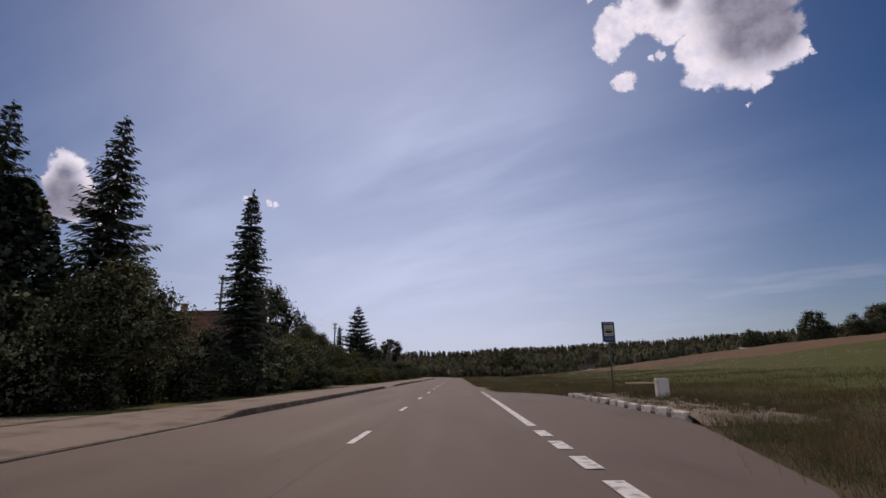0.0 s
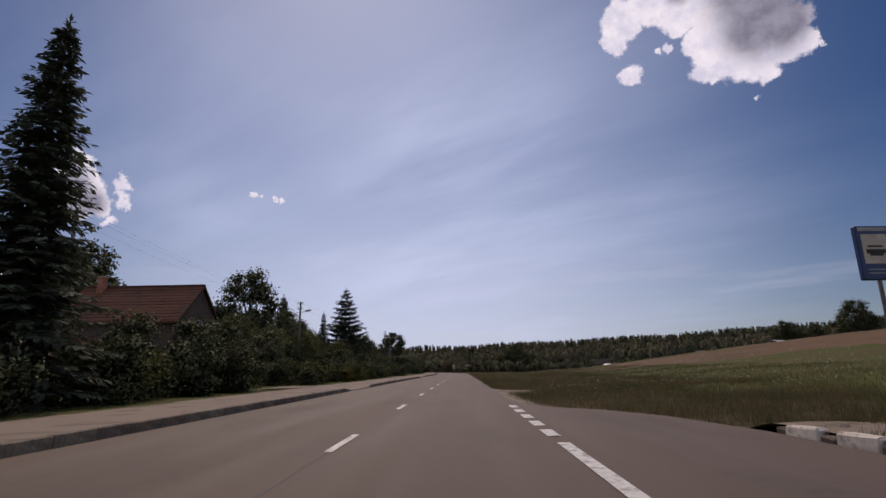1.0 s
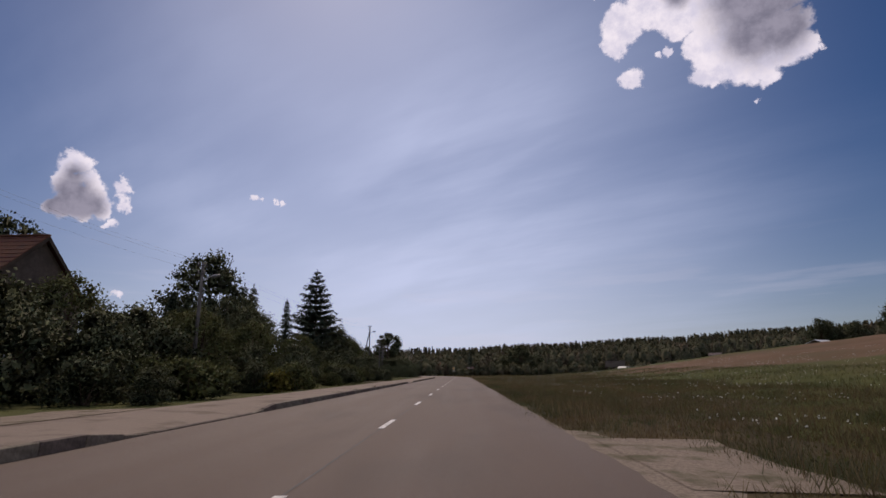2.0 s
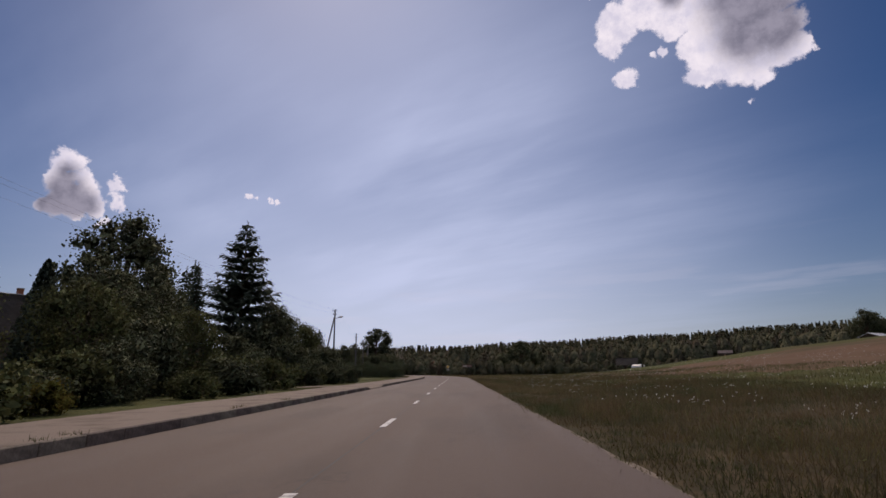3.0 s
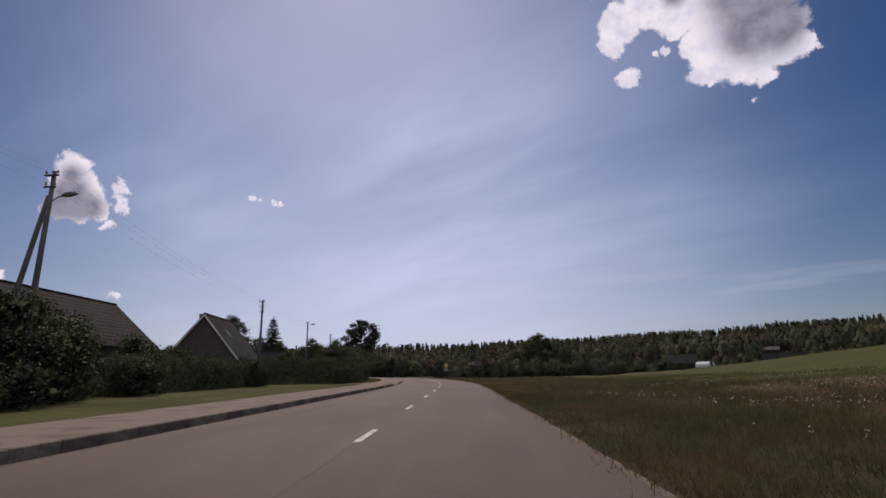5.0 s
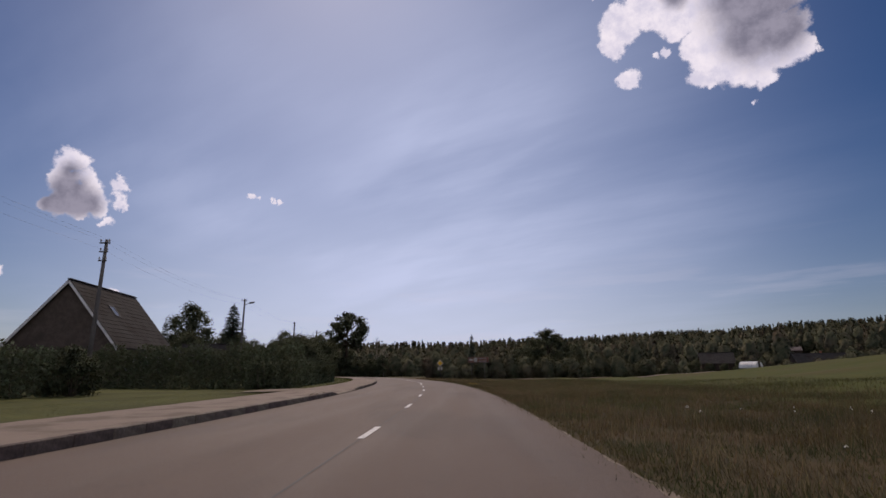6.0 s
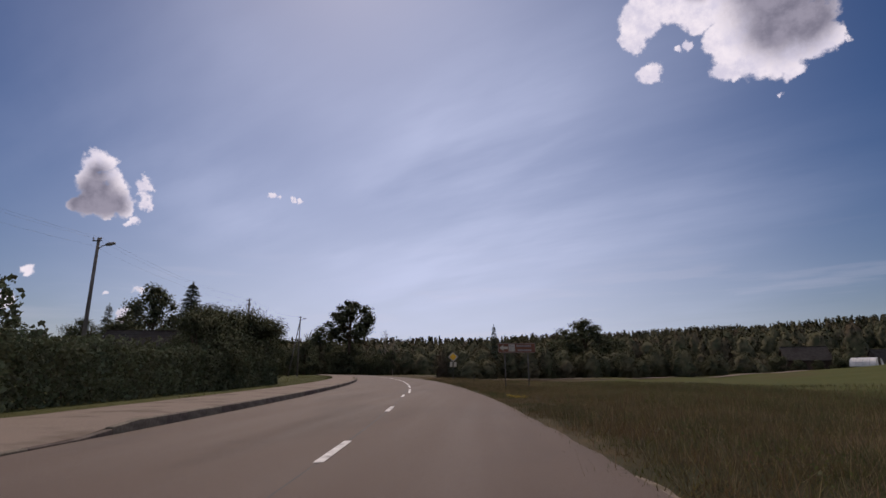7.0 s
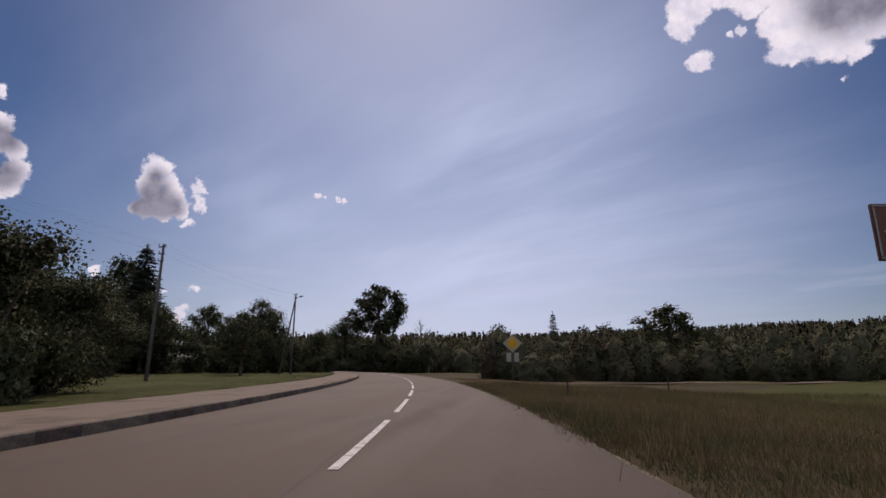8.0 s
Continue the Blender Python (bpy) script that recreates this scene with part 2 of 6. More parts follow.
M = {
    "asphalt": asphalt_material(),
    "seam": material("seam", (0.058, 0.055, 0.053), (0.09, 0.085, 0.081), 14, 0.7, 0.3, 0.3),
    "paint": material("road_paint", (0.72, 0.71, 0.68), (0.55, 0.54, 0.52), 9, 0.6, 0.4, 0.3, 60, third=(0.30, 0.29, 0.28), big=0.6),
    "walkway": material("walkway_asphalt", (0.195, 0.158, 0.128), (0.275, 0.224, 0.182), 40, 0.85, 0.15, 0.4, 120, third=(0.155, 0.122, 0.095), big=0.02),
    "kerb": material("kerb_concrete", (0.105, 0.088, 0.072), (0.17, 0.142, 0.118), 18, 0.88, 0.2, 0.5, 60, per="object"),
    "kerb_white": material("kerb_white_paint", (0.74, 0.68, 0.60), (0.60, 0.55, 0.48), 10, 0.7, 0.2, 0.6, 40, third=(0.34, 0.29, 0.24), big=0.5, per="none"),
    "concrete": material("concrete", (0.30, 0.25, 0.20), (0.40, 0.34, 0.28), 14, 0.85, 0.2, 0.4, 50),
    "gravel": material("sandy_gravel", (0.19, 0.155, 0.12), (0.30, 0.25, 0.20), 22, 0.95, 0.1, 0.8, 60, third=(0.11, 0.10, 0.06), big=0.06),
    "meadow": material("meadow_soil", (0.062, 0.051, 0.026), (0.098, 0.074, 0.040), 1.6, 0.95, 0.1, 0.8, 9, third=(0.042, 0.042, 0.018), big=0.08),
    "field": material("field_green", (0.058, 0.072, 0.017), (0.088, 0.088, 0.024), 0.9, 0.95, 0.1, 0.8, 7, third=(0.088, 0.076, 0.030), big=0.05),
    "straw": material("dry_field", (0.122, 0.076, 0.046), (0.165, 0.104, 0.063), 0.8, 0.95, 0.1, 0.8, 6, third=(0.096, 0.074, 0.038), big=0.05),
    "lawn": material("lawn_soil", (0.060, 0.070, 0.022), (0.088, 0.088, 0.030), 2.4, 0.95, 0.1, 0.8, 14, big=0.08),
    "wood_floor": material("forest_floor", (0.03, 0.032, 0.015), (0.05, 0.05, 0.024), 1.0, 0.95, 0.1, 0.6, 6),
    "grass": material("grass_blades", (0.050, 0.062, 0.021), (0.114, 0.081, 0.041), 0.55, 0.7, 0.2, 0, translucent=0.5, per="island"),
    "grass_dry": material("dry_grass_stems", (0.150, 0.112, 0.064), (0.195, 0.146, 0.082), 0.3, 0.8, 0.15, 0, translucent=0.5, per="island"),
    "lawn_grass": material("lawn_blades", (0.068, 0.080, 0.022), (0.098, 0.098, 0.032), 0.5, 0.85, 0.08, 0, translucent=0.5, per="island"),
    "weed": material("weed_leaves", (0.076, 0.090, 0.032), (0.112, 0.104, 0.040), 0.7, 0.65, 0.3, 0, translucent=0.45, per="island"),
    "petal": material("white_petals", (0.75, 0.75, 0.70), (0.65, 0.65, 0.58), 5, 0.7, 0.2, 0, translucent=0.3),
    "petal_yellow": material("yellow_petals", (0.50, 0.36, 0.03), (0.38, 0.27, 0.03), 5, 0.7, 0.2, 0, translucent=0.3),
    "leaf": material("leaves", (0.090, 0.110, 0.062), (0.112, 0.120, 0.068), 0.6, 0.85, 0.2, 0, translucent=0.14, per="island"),
    "leaf_light": material("leaves_light", (0.100, 0.120, 0.050), (0.120, 0.126, 0.058), 0.6, 0.85, 0.15, 0, translucent=0.30, per="island"),
    "leaf_yellow": material("yellowish_leaves", (0.13, 0.125, 0.032), (0.17, 0.15, 0.042), 0.8, 0.85, 0.06, 0, translucent=0.45, per="island"),
    "leaf_far": material("far_leaves", (0.052, 0.064, 0.036), (0.120, 0.114, 0.068), 0.35, 0.9, 0.15, 0, translucent=0.04, third=(0.090, 0.074, 0.050), big=0.25),
    "needle": material("needles", (0.070, 0.092, 0.066), (0.092, 0.112, 0.078), 0.8, 0.8, 0.15, 0, translucent=0.24, per="island"),
    "bark": material("bark", (0.07, 0.052, 0.04), (0.14, 0.11, 0.085), 7, 0.95, 0.1, 0.9, 18, stretch=(1, 1, 0.3)),
    "pole": material("weathered_pole_concrete", (0.105, 0.10, 0.096), (0.155, 0.148, 0.14), 6, 0.9, 0.15, 0.4, 30, stretch=(1, 1, 0.3)),
    "stake_wood": material("dark_stake_wood", (0.045, 0.036, 0.028), (0.085, 0.07, 0.055), 6, 0.9, 0.15, 0.6, 30, stretch=(1, 1, 0.2)),
    "wood_grey": material("weathered_wood", (0.24, 0.205, 0.16), (0.36, 0.31, 0.245), 6, 0.9, 0.15, 0.6, 30, stretch=(1, 1, 0.2)),
    "bench_wood": material("pale_bench_wood", (0.42, 0.34, 0.20), (0.52, 0.43, 0.27), 6, 0.8, 0.2, 0.5, 30, stretch=(1, 0.2, 1)),
    "steel": material("galvanised_steel", (0.42, 0.43, 0.44), (0.52, 0.53, 0.54), 12, 0.45, 0.5, 0.1, 60, metallic=0.85),
    "post": material("dull_painted_post", (0.075, 0.072, 0.07), (0.115, 0.11, 0.105), 8, 0.7, 0.3, 0.2, 40),
    "bin": material("whitewashed_concrete", (0.66, 0.64, 0.60), (0.55, 0.53, 0.49), 8, 0.85, 0.2, 0.4, 40, third=(0.42, 0.39, 0.34), big=0.4),
    "black": material("dark_rubber", (0.02, 0.02, 0.021), (0.035, 0.034, 0.034), 20, 0.6, 0.3, 0.1),
    "porcelain": material("insulator_porcelain", (0.30, 0.27, 0.24), (0.42, 0.40, 0.37), 20, 0.25, 0.5, 0),
    "blue": material("blue_sign_sheet", (0.014, 0.036, 0.115), (0.019, 0.045, 0.135), 8, 0.45, 0.4, 0.05),
    "white": material("white_sign_sheet", (0.42, 0.395, 0.33), (0.35, 0.33, 0.28), 8, 0.5, 0.4, 0.05),
    "brown": material("brown_sign_sheet", (0.115, 0.042, 0.022), (0.15, 0.055, 0.028), 6, 0.5, 0.4, 0.05),
    "yellow": material("yellow_sign_sheet", (0.68, 0.40, 0.02), (0.62, 0.36, 0.025), 8, 0.5, 0.4, 0.05),
    "sign_back": material("grey_sign_metal", (0.22, 0.22, 0.225), (0.29, 0.29, 0.295), 10, 0.5, 0.5, 0.05, metallic=0.4),
    "roof_red": material("red_roof_tiles", (0.078, 0.029, 0.023), (0.112, 0.041, 0.031), 3, 0.85, 0.2, 0.5, 12, third=(0.068, 0.032, 0.027), big=0.2, per="object"),
    "roof_grey": material("grey_sheet_roof", (0.040, 0.037, 0.035), (0.062, 0.057, 0.053), 2, 0.9, 0.1, 0.4, 12, third=(0.036, 0.031, 0.028), big=0.2),
    "roof_barn": material("faded_sheet_roof", (0.135, 0.112, 0.108), (0.18, 0.152, 0.147), 2, 0.8, 0.2, 0.3, 12, third=(0.10, 0.078, 0.072), big=0.2),
    "roof_white": material("pale_sheet_roof", (0.72, 0.72, 0.71), (0.60, 0.60, 0.59), 2, 0.45, 0.5, 0.1, 9),
    "plaster": material("plaster_wall", (0.092, 0.074, 0.062), (0.125, 0.102, 0.086), 3, 0.9, 0.1, 0.3, 25, third=(0.078, 0.064, 0.054), big=0.15),
    "brickwall": material("brick_wall", (0.30, 0.13, 0.085), (0.38, 0.18, 0.12), 9, 0.9, 0.15, 0.5, 30, big=0.1),
    "boards": material("wall_boards", (0.06, 0.044, 0.033), (0.09, 0.067, 0.05), 4, 0.85, 0.2, 0.5, 25, stretch=(1, 1, 0.15)),
    "frame": material("white_frame_paint", (0.72, 0.71, 0.68), (0.62, 0.61, 0.58), 8, 0.5, 0.3, 0.1),
    "cable": material("cable_black", (0.03, 0.03, 0.032), (0.05, 0.05, 0.052), 20, 0.6, 0.3, 0),
}


def glass_material():
    mat = bpy.data.materials.new("window_glass")
    mat.use_nodes = True
    q = Graph(mat.node_tree)
    b = q.node("ShaderNodeBsdfPrincipled")
    b.inputs["Base Color"].default_value = (0.02, 0.024, 0.028, 1)
    where = q.node("ShaderNodeTexCoord").outputs["Object"]
    q.put(b.inputs["Roughness"], q.step(q.noise(where, 2, 2), 0.3, 0.7, 0.04, 0.12))
    b.inputs["Specular IOR Level"].default_value = 0.7
    q.put(q.node("ShaderNodeOutputMaterial").inputs[0], b.outputs[0])
    return mat


M["glass"] = glass_material()


# ---- helpers for meshes ----
def part(name, bm, mat, parent, label="", smooth=False):
    """Links a bmesh as one mesh object under a thing or a part."""
    me = bpy.data.meshes.new(name)
    bm.to_mesh(me)
    bm.free()
    return part_of(name, me, mat, parent, label, smooth)


def part_of(name, me, mat, parent, label="", smooth=False):
    if mat is not None and not me.materials:
        me.materials.append(mat)
    if smooth:
        me.shade_smooth()
    ob = new(name, me)
    ob.parent = parent
    return tagged(ob, label)


def thing(name, place, label, category, group="", kind=""):
    """An Empty at the base of a thing, which carries its parts."""
    ob = new(name)
    ob.empty_display_size = 0.3
    ob.matrix_basis = place
    return tagged(ob, label, category, group, kind)


def box(bm, cx, cy, cz, sx, sy, sz, bevel=0.0, m=None):
    """A box about its centre, with softened edges."""
    r = bmesh.ops.create_cube(bm, size=1.0)
    mat = Matrix.Translation((cx, cy, cz)) @ Matrix.Diagonal((sx, sy, sz, 1))
    bmesh.ops.transform(bm, matrix=(m @ mat) if m else mat, verts=r["verts"])
    if bevel:
        edges = list({e for v in r["verts"] for e in v.link_edges})
        bmesh.ops.bevel(bm, geom=edges, offset=bevel, segments=1, affect="EDGES")
    return bm


def tube(bm, a, b, ra, rb, n=10):
    """A tapered round bar from a to b."""
    a, b = Vector(a), Vector(b)
    turn = (b - a).to_track_quat("Z", "Y").to_matrix().to_4x4()
    r = bmesh.ops.create_cone(bm, cap_ends=True, segments=n, radius1=ra, radius2=rb, depth=(b - a).length)
    bmesh.ops.transform(bm, matrix=Matrix.Translation((a + b) / 2) @ turn, verts=r["verts"])
    return bm


def mesh_of(name, verts, faces):
    me = bpy.data.meshes.new(name)
    me.from_pydata([tuple(v) for v in verts], [], faces)
    me.update()
    return me


def quads_mesh(name, corners, facing=None):
    """A mesh of loose polygons from an array of shape (n, corners of each, 3); facing: the way that each one's surface looks."""
    n, k = corners.shape[:2]
    me = bpy.data.meshes.new(name)
    me.vertices.add(k * n)
    me.vertices.foreach_set("co", corners.reshape(-1).astype(np.float32))
    me.loops.add(k * n)
    me.loops.foreach_set("vertex_index", np.arange(k * n, dtype=np.int32))
    me.polygons.add(n)
    me.polygons.foreach_set("loop_start", np.arange(0, k * n, k, dtype=np.int32))
    me.update(calc_edges=True)
    if facing is not None:
        at = me.attributes.new("custom_normal", "FLOAT_VECTOR", "POINT")
        at.data.foreach_set("vector", (np.repeat(facing, k, axis=0) if facing.ndim == 2 else facing).reshape(-1).astype(np.float32))
    return me


def outward(rng, centres, middle, loose=0.25):
    """Unit vectors from the middle of a clump through its leaves, somewhat scattered."""
    d = centres - middle
    d = d / np.maximum(np.linalg.norm(d, axis=1, keepdims=True), 1e-6) + rng.normal(0, loose, d.shape)
    return d / np.maximum(np.linalg.norm(d, axis=1, keepdims=True), 1e-6)


# ---- the plan ----
BEND_AT, BEND_R, ROAD_X = 150.0, 341.1, -1.45
LEFT_EDGE, RIGHT_EDGE = -4.67, 3.72           # kerb face and right asphalt edge, from the centre line
WALK_IN, WALK_OUT = -4.82, -7.95              # the pavement


def along(s, off=0.0):
    """The place s metres along the road's centre line and off metres to the right of it, and the road's heading."""
    if s <= BEND_AT:
        return ROAD_X + off, s, 0.0
    a = min((s - BEND_AT) / BEND_R, 0.85)
    more = (s - BEND_AT) - a * BEND_R
    x = ROAD_X - BEND_R * (1 - math.cos(a)) - more * math.sin(a)
    y = BEND_AT + BEND_R * math.sin(a) + more * math.cos(a)
    return x + off * math.cos(a), y + off * math.sin(a), a


def offset_of(x, y):
    """How far to the right of the centre line the places x, y lie (arrays)."""
    x, y = np.asarray(x, float), np.asarray(y, float)
    bent = np.hypot(x - (ROAD_X - BEND_R), y - BEND_AT) - BEND_R
    return np.where(y <= BEND_AT, x - ROAD_X, bent)


def smooth01(t):
    t = np.clip(t, 0, 1)
    return t * t * (3 - 2 * t)


def lie(x, y):
    """The height of the ground (arrays)."""
    x, y = np.asarray(x, float), np.asarray(y, float)
    o = offset_of(x, y)
    crest = np.interp(y, [-200, 120, 180, 225, 250, 275, 300, 345, 1500], [8.8, 8.8, 7.4, 5.4, 3.8, 1.4, -0.5, -1.6, -1.6])
    foot = np.interp(y, [-200, 140, 185, 235, 260, 1500], [6, 6, 20, 46, 56, 56])
    right = crest * smooth01((o - foot) / (104 - foot)) - 0.10 * smooth01((o - 3.6) / 2.5)
    right += 0.16 * np.sin(x * 0.31 + y * 0.17) * np.sin(y * 0.23 - x * 0.11) * smooth01((o - 8) / 12)
    right -= 0.35 * smooth01((y - 190) / 50) * smooth01((o - 5) / 12) * smooth01((420 - y) / 60)
    far = smooth01((o - 150) / 160) * np.interp(y, [-200, 120, 260, 420, 560, 700, 1500], [23, 20.5, 16.5, 13, 12, 18, 22])
    far += 12 * smooth01((x - 180) / 260) * smooth01((o - 260) / 200)
    left = 0.12 + 0.5 * smooth01((-o - 14) / 40)
    z = np.where(o > 0, right + far, left * smooth01((-o - 7.6) / 0.6))
    return np.where((o > -7.9) & (o < 3.6), -0.05, z)


def ground_at(x, y):
    return float(lie(x, y))


def on_ground(x, y, turn=0.0, size=1.0, dz=0.0):
    return pose(x, y, ground_at(x, y) + dz, 0, 0, turn) @ Matrix.Scale(size, 4)


# ---- ground ----
def build_ground():
    def lines(lo, hi, step, ends):
        mid = np.arange(lo, hi + step, step)
        return np.concatenate([lo - np.array(ends[::-1]), mid, mid[-1] + np.array(ends)])

    grow = [4, 9, 16, 26, 40, 60, 90, 140, 220, 400, 800, 1600, 3000]
    xs, ys = lines(-64, 130, 1.6, grow), lines(-30, 330, 2.0, grow)
    gx, gy = np.meshgrid(xs, ys)
    z = lie(gx, gy)
    o = offset_of(gx, gy)
    verts = np.stack([gx, gy, z], -1).reshape(-1, 3)
    nx, ny = len(xs), len(ys)
    i = np.arange(nx * ny).reshape(ny, nx)
    faces = np.stack([i[:-1, :-1], i[:-1, 1:], i[1:, 1:], i[1:, :-1]], -1).reshape(-1, 4)
    me = bpy.data.meshes.new("ground")
    me.from_pydata(verts.tolist(), [], faces.tolist())
    cx, cy = (gx[:-1, :-1] + gx[1:, 1:]) / 2, (gy[:-1, :-1] + gy[1:, 1:]) / 2
    co = offset_of(cx, cy)
    wob = 3 * np.sin(cy * 0.09) + 2 * np.sin(cy * 0.23 + cx * 0.05)
    kind = np.zeros(cx.shape, int)                       # meadow
    kind[(co > 13 + wob)] = 1                            # field
    strip_foot = np.interp(cy, [58, 68, 78, 90, 100, 112, 126, 150], [110, 66, 44, 34, 28, 20, 15, 14])
    kind[(co > strip_foot + 0.5 * wob) & (co < 135 + wob) & (cy > 58) & (cy < 141 + 0.6 * wob)] = 2    # dry strip across the field
    kind[(cy > 185) & (co < 10 + 0.6 * wob + 24 * smooth01((cy - 222) / 20)) & (co > 0)] = 0
    kind[(co > 240) | (cy > 420)] = 4                    # woodland floor
    kind[co < -7.5] = 3                                  # lawns and gardens
    for key in ("meadow", "field", "straw", "lawn", "wood_floor"):
        me.materials.append(M[key])
    me.polygons.foreach_set("material_index", kind.reshape(-1).astype(np.int32))
    me.shade_smooth()
    tagged(new("ground", me), "rolling green meadow and field beside the road", "ground", kind="structure")


build_ground()


# ---- road ----
def strip(name, s0, s1, offs, zs, mat, parent, step=2.0, label="", wander=0.0, wander_side=-1):
    """A band along the road between offsets; wander frays the outer edge."""
    rng = random.Random(name + str(s0))
    n = max(2, int((s1 - s0) / step) + 1)
    verts, faces = [], []
    k = len(offs)
    for i in range(n):
        s = s0 + (s1 - s0) * i / (n - 1)
        for j, (off, z) in enumerate(zip(offs, zs)):
            if wander and j == (k - 1 if wander_side > 0 else 0):
                off = off + rng.uniform(-wander, wander)
            x, y, _ = along(s, off)
            verts.append((x, y, z(s) if callable(z) else z))
    for i in range(n - 1):
        for j in range(k - 1):
            a = i * k + j
            faces.append((a, a + 1, a + k + 1, a + k))
    return part_of(name, mesh_of(name, verts, faces), mat, parent, label)


road = thing("road", pose(0, 0, 0), "two-lane grey asphalt road with a bus bay, bending away", "road", kind="structure")
ROAD_END = 430
strip("carriageway", -40, ROAD_END, (LEFT_EDGE - 0.1, -2.6, 0, 2.0, RIGHT_EDGE), (0.0, 0.012, 0.03, 0.02, 0.0), M["asphalt"], road, 0.5, wander=0.045, wander_side=1)
strip("seam", -40, 300, (-0.018, 0.012), (0.034, 0.034), M["seam"], road, 0.8, "dark bitumen seam", wander=0.008, wander_side=1)


BAY = ((1.0, 3.75), (3.0, 4.2), (5.5, 5.5), (8.0, 6.15), (11.4, 7.05), (13.4, 7.38), (27.4, 7.42), (30.5, 6.9), (32.8, 5.85), (33.8, 4.8), (35.0, 4.3), (37.5, 3.75))


def bay_edge(s):
    return np.interp(s, [a for a, _ in BAY], [b for _, b in BAY])


def build_bay():
    """The bus bay: asphalt from the road's edge to the platform kerb, tapered at both ends."""
    outer = BAY
    verts, faces = [], []
    for s, off in outer:
        for o in (RIGHT_EDGE - 0.05, off):
            x, y, _ = along(s, o)
            verts.append((x, y, -0.002 if o > RIGHT_EDGE else -0.002))
    for i in range(len(outer) - 1):
        faces.append((2 * i, 2 * i + 1, 2 * i + 3, 2 * i + 2))
    part_of("bus_bay", mesh_of("bus_bay", verts, faces), M["asphalt"], road, "asphalt bus bay")
    strip("edge_patch", 35.6, 49, (RIGHT_EDGE - 0.15, 4.1, 4.6), (-0.006, -0.012, -0.05), M["gravel"], road, 0.5, "washed-out sandy edge", 0.22, 1)
    strip("edge_patch", 43.6, 47.8, (4.0, 4.9, 5.9), (-0.004, -0.03, -0.06), M["gravel"], road, 0.7, "washed-out sandy edge", 0.3, 1)


build_bay()


def marking(name, s0, s1, off, width):
    me_v, me_f = [], []
    n = max(2, int((s1 - s0) / 1.2) + 1)
    for i in range(n):
        s = s0 + (s1 - s0) * i / (n - 1)
        for o in (off - width / 2, off + width / 2):
            x, y, _ = along(s, o)
            me_v.append((x, y, 0.0385 if abs(off) < 0.5 else 0.014))
    for i in range(n - 1):
        me_f.append((2 * i, 2 * i + 1, 2 * i + 3, 2 * i + 2))
    return part_of(name, mesh_of(name, me_v, me_f), M["paint"], road)


for n in range(-3, 23):
    c = 10.11 + 8.03 * n
    marking("lane_dash", c - 1.0, c + 1.0, 0, 0.13)
for n in range(14):
    c = 189.6 + 7.5 * n
    marking("lane_dash", c, c + 5.5, 0.2, 0.13)
for c in (2.2, 3.85, 5.5, 7.2, 8.9, 10.6, 27.4, 29.1, 30.8, 32.5, 34.2):
    marking("bay_dash", c - 0.5, c + 0.5, 3.5, 0.24)
marking("bay_line", 12.0, 26.1, 3.5, 0.2)

# sandy shoulder fraying into the verge
shoulder = tagged(new("shoulder"), "narrow strip of sandy gravel at the asphalt's edge", "shoulder", kind="structure")
strip("gravel", -40, 1, (RIGHT_EDGE - 0.12, 3.95, 4.35), (-0.012, -0.03, -0.09), M["gravel"], shoulder, 1.3, wander=0.16, wander_side=1)
strip("gravel", 34, 330, (RIGHT_EDGE - 0.06, 3.82, 4.02), (-0.012, -0.03, -0.09), M["gravel"], shoulder, 1.3, wander=0.18, wander_side=1)

# ---- pavement and kerb ----
DRIVEWAYS = ((6.5, 14.2), (48.8, 54.2), (100.0, 104.6), (166.0, 172.0))


def kerb_top(s):
    low = 0.0
    for a, b in DRIVEWAYS:
        low = max(low, float(smooth01(min((s - a + 2.0), (b + 2.0 - s)) / 2.0)))
    return 0.20 - 0.165 * low


pavement = thing("pavement", pose(0, 0, 0), "pale worn asphalt footpath behind a raised concrete kerb", "pavement", kind="structure")
strip("footway", -40, 330, (WALK_OUT, -7.0, -5.6, WALK_IN), (lambda s: 0.19, lambda s: 0.20, lambda s: 0.5 * (0.198 + kerb_top(s)), lambda s: kerb_top(s) - 0.004), M["walkway"], pavement, 0.7, wander=0.07)
for a, b in DRIVEWAYS:
    strip("driveway", a + 0.1, b - 0.1, (-10.6, -9.0, WALK_OUT + 0.1), (0.165, 0.19, 0.206), M["gravel"], pavement, 0.8, "sandy drive", 0.25)

kerb = thing("kerb", pose(0, 0, 0), "grey concrete kerbstones between carriageway and footpath", "kerb", kind="structure")
bm = bmesh.new()
box(bm, 0, 0, -0.13, 0.15, 0.985, 0.26, 0.014)
kerb_mesh = bpy.data.meshes.new("kerbstone")
bm.to_mesh(kerb_mesh)
bm.free()
kerb_mesh.materials.append(M["kerb"])
rng = random.Random(5)
for i in range(-6, 234):
    x, y, a = along(i + 0.5, LEFT_EDGE - 0.075)
    st = new("kerbstone", kerb_mesh)
    st.parent = kerb
    st.matrix_basis = pose(x + rng.uniform(-0.008, 0.008), y, kerb_top(i + 0.5) + rng.uniform(-0.006, 0.006), math.degrees(math.atan(kerb_top(i + 1.0) - kerb_top(i))), rng.uniform(-0.6, 0.6), math.degrees(a))
strip("far_kerb", 234, 330, (LEFT_EDGE - 0.15, LEFT_EDGE, LEFT_EDGE + 0.005), (0.20, 0.20, 0.0), M["kerb"], kerb, 1.0)
kerb.children[-1]["kind"] = "stuff"

# ---- bus stop ----
platform = thing("bus_platform", pose(0, 0, 0), "sandy overgrown waiting platform of the bus stop", "platform", kind="structure")


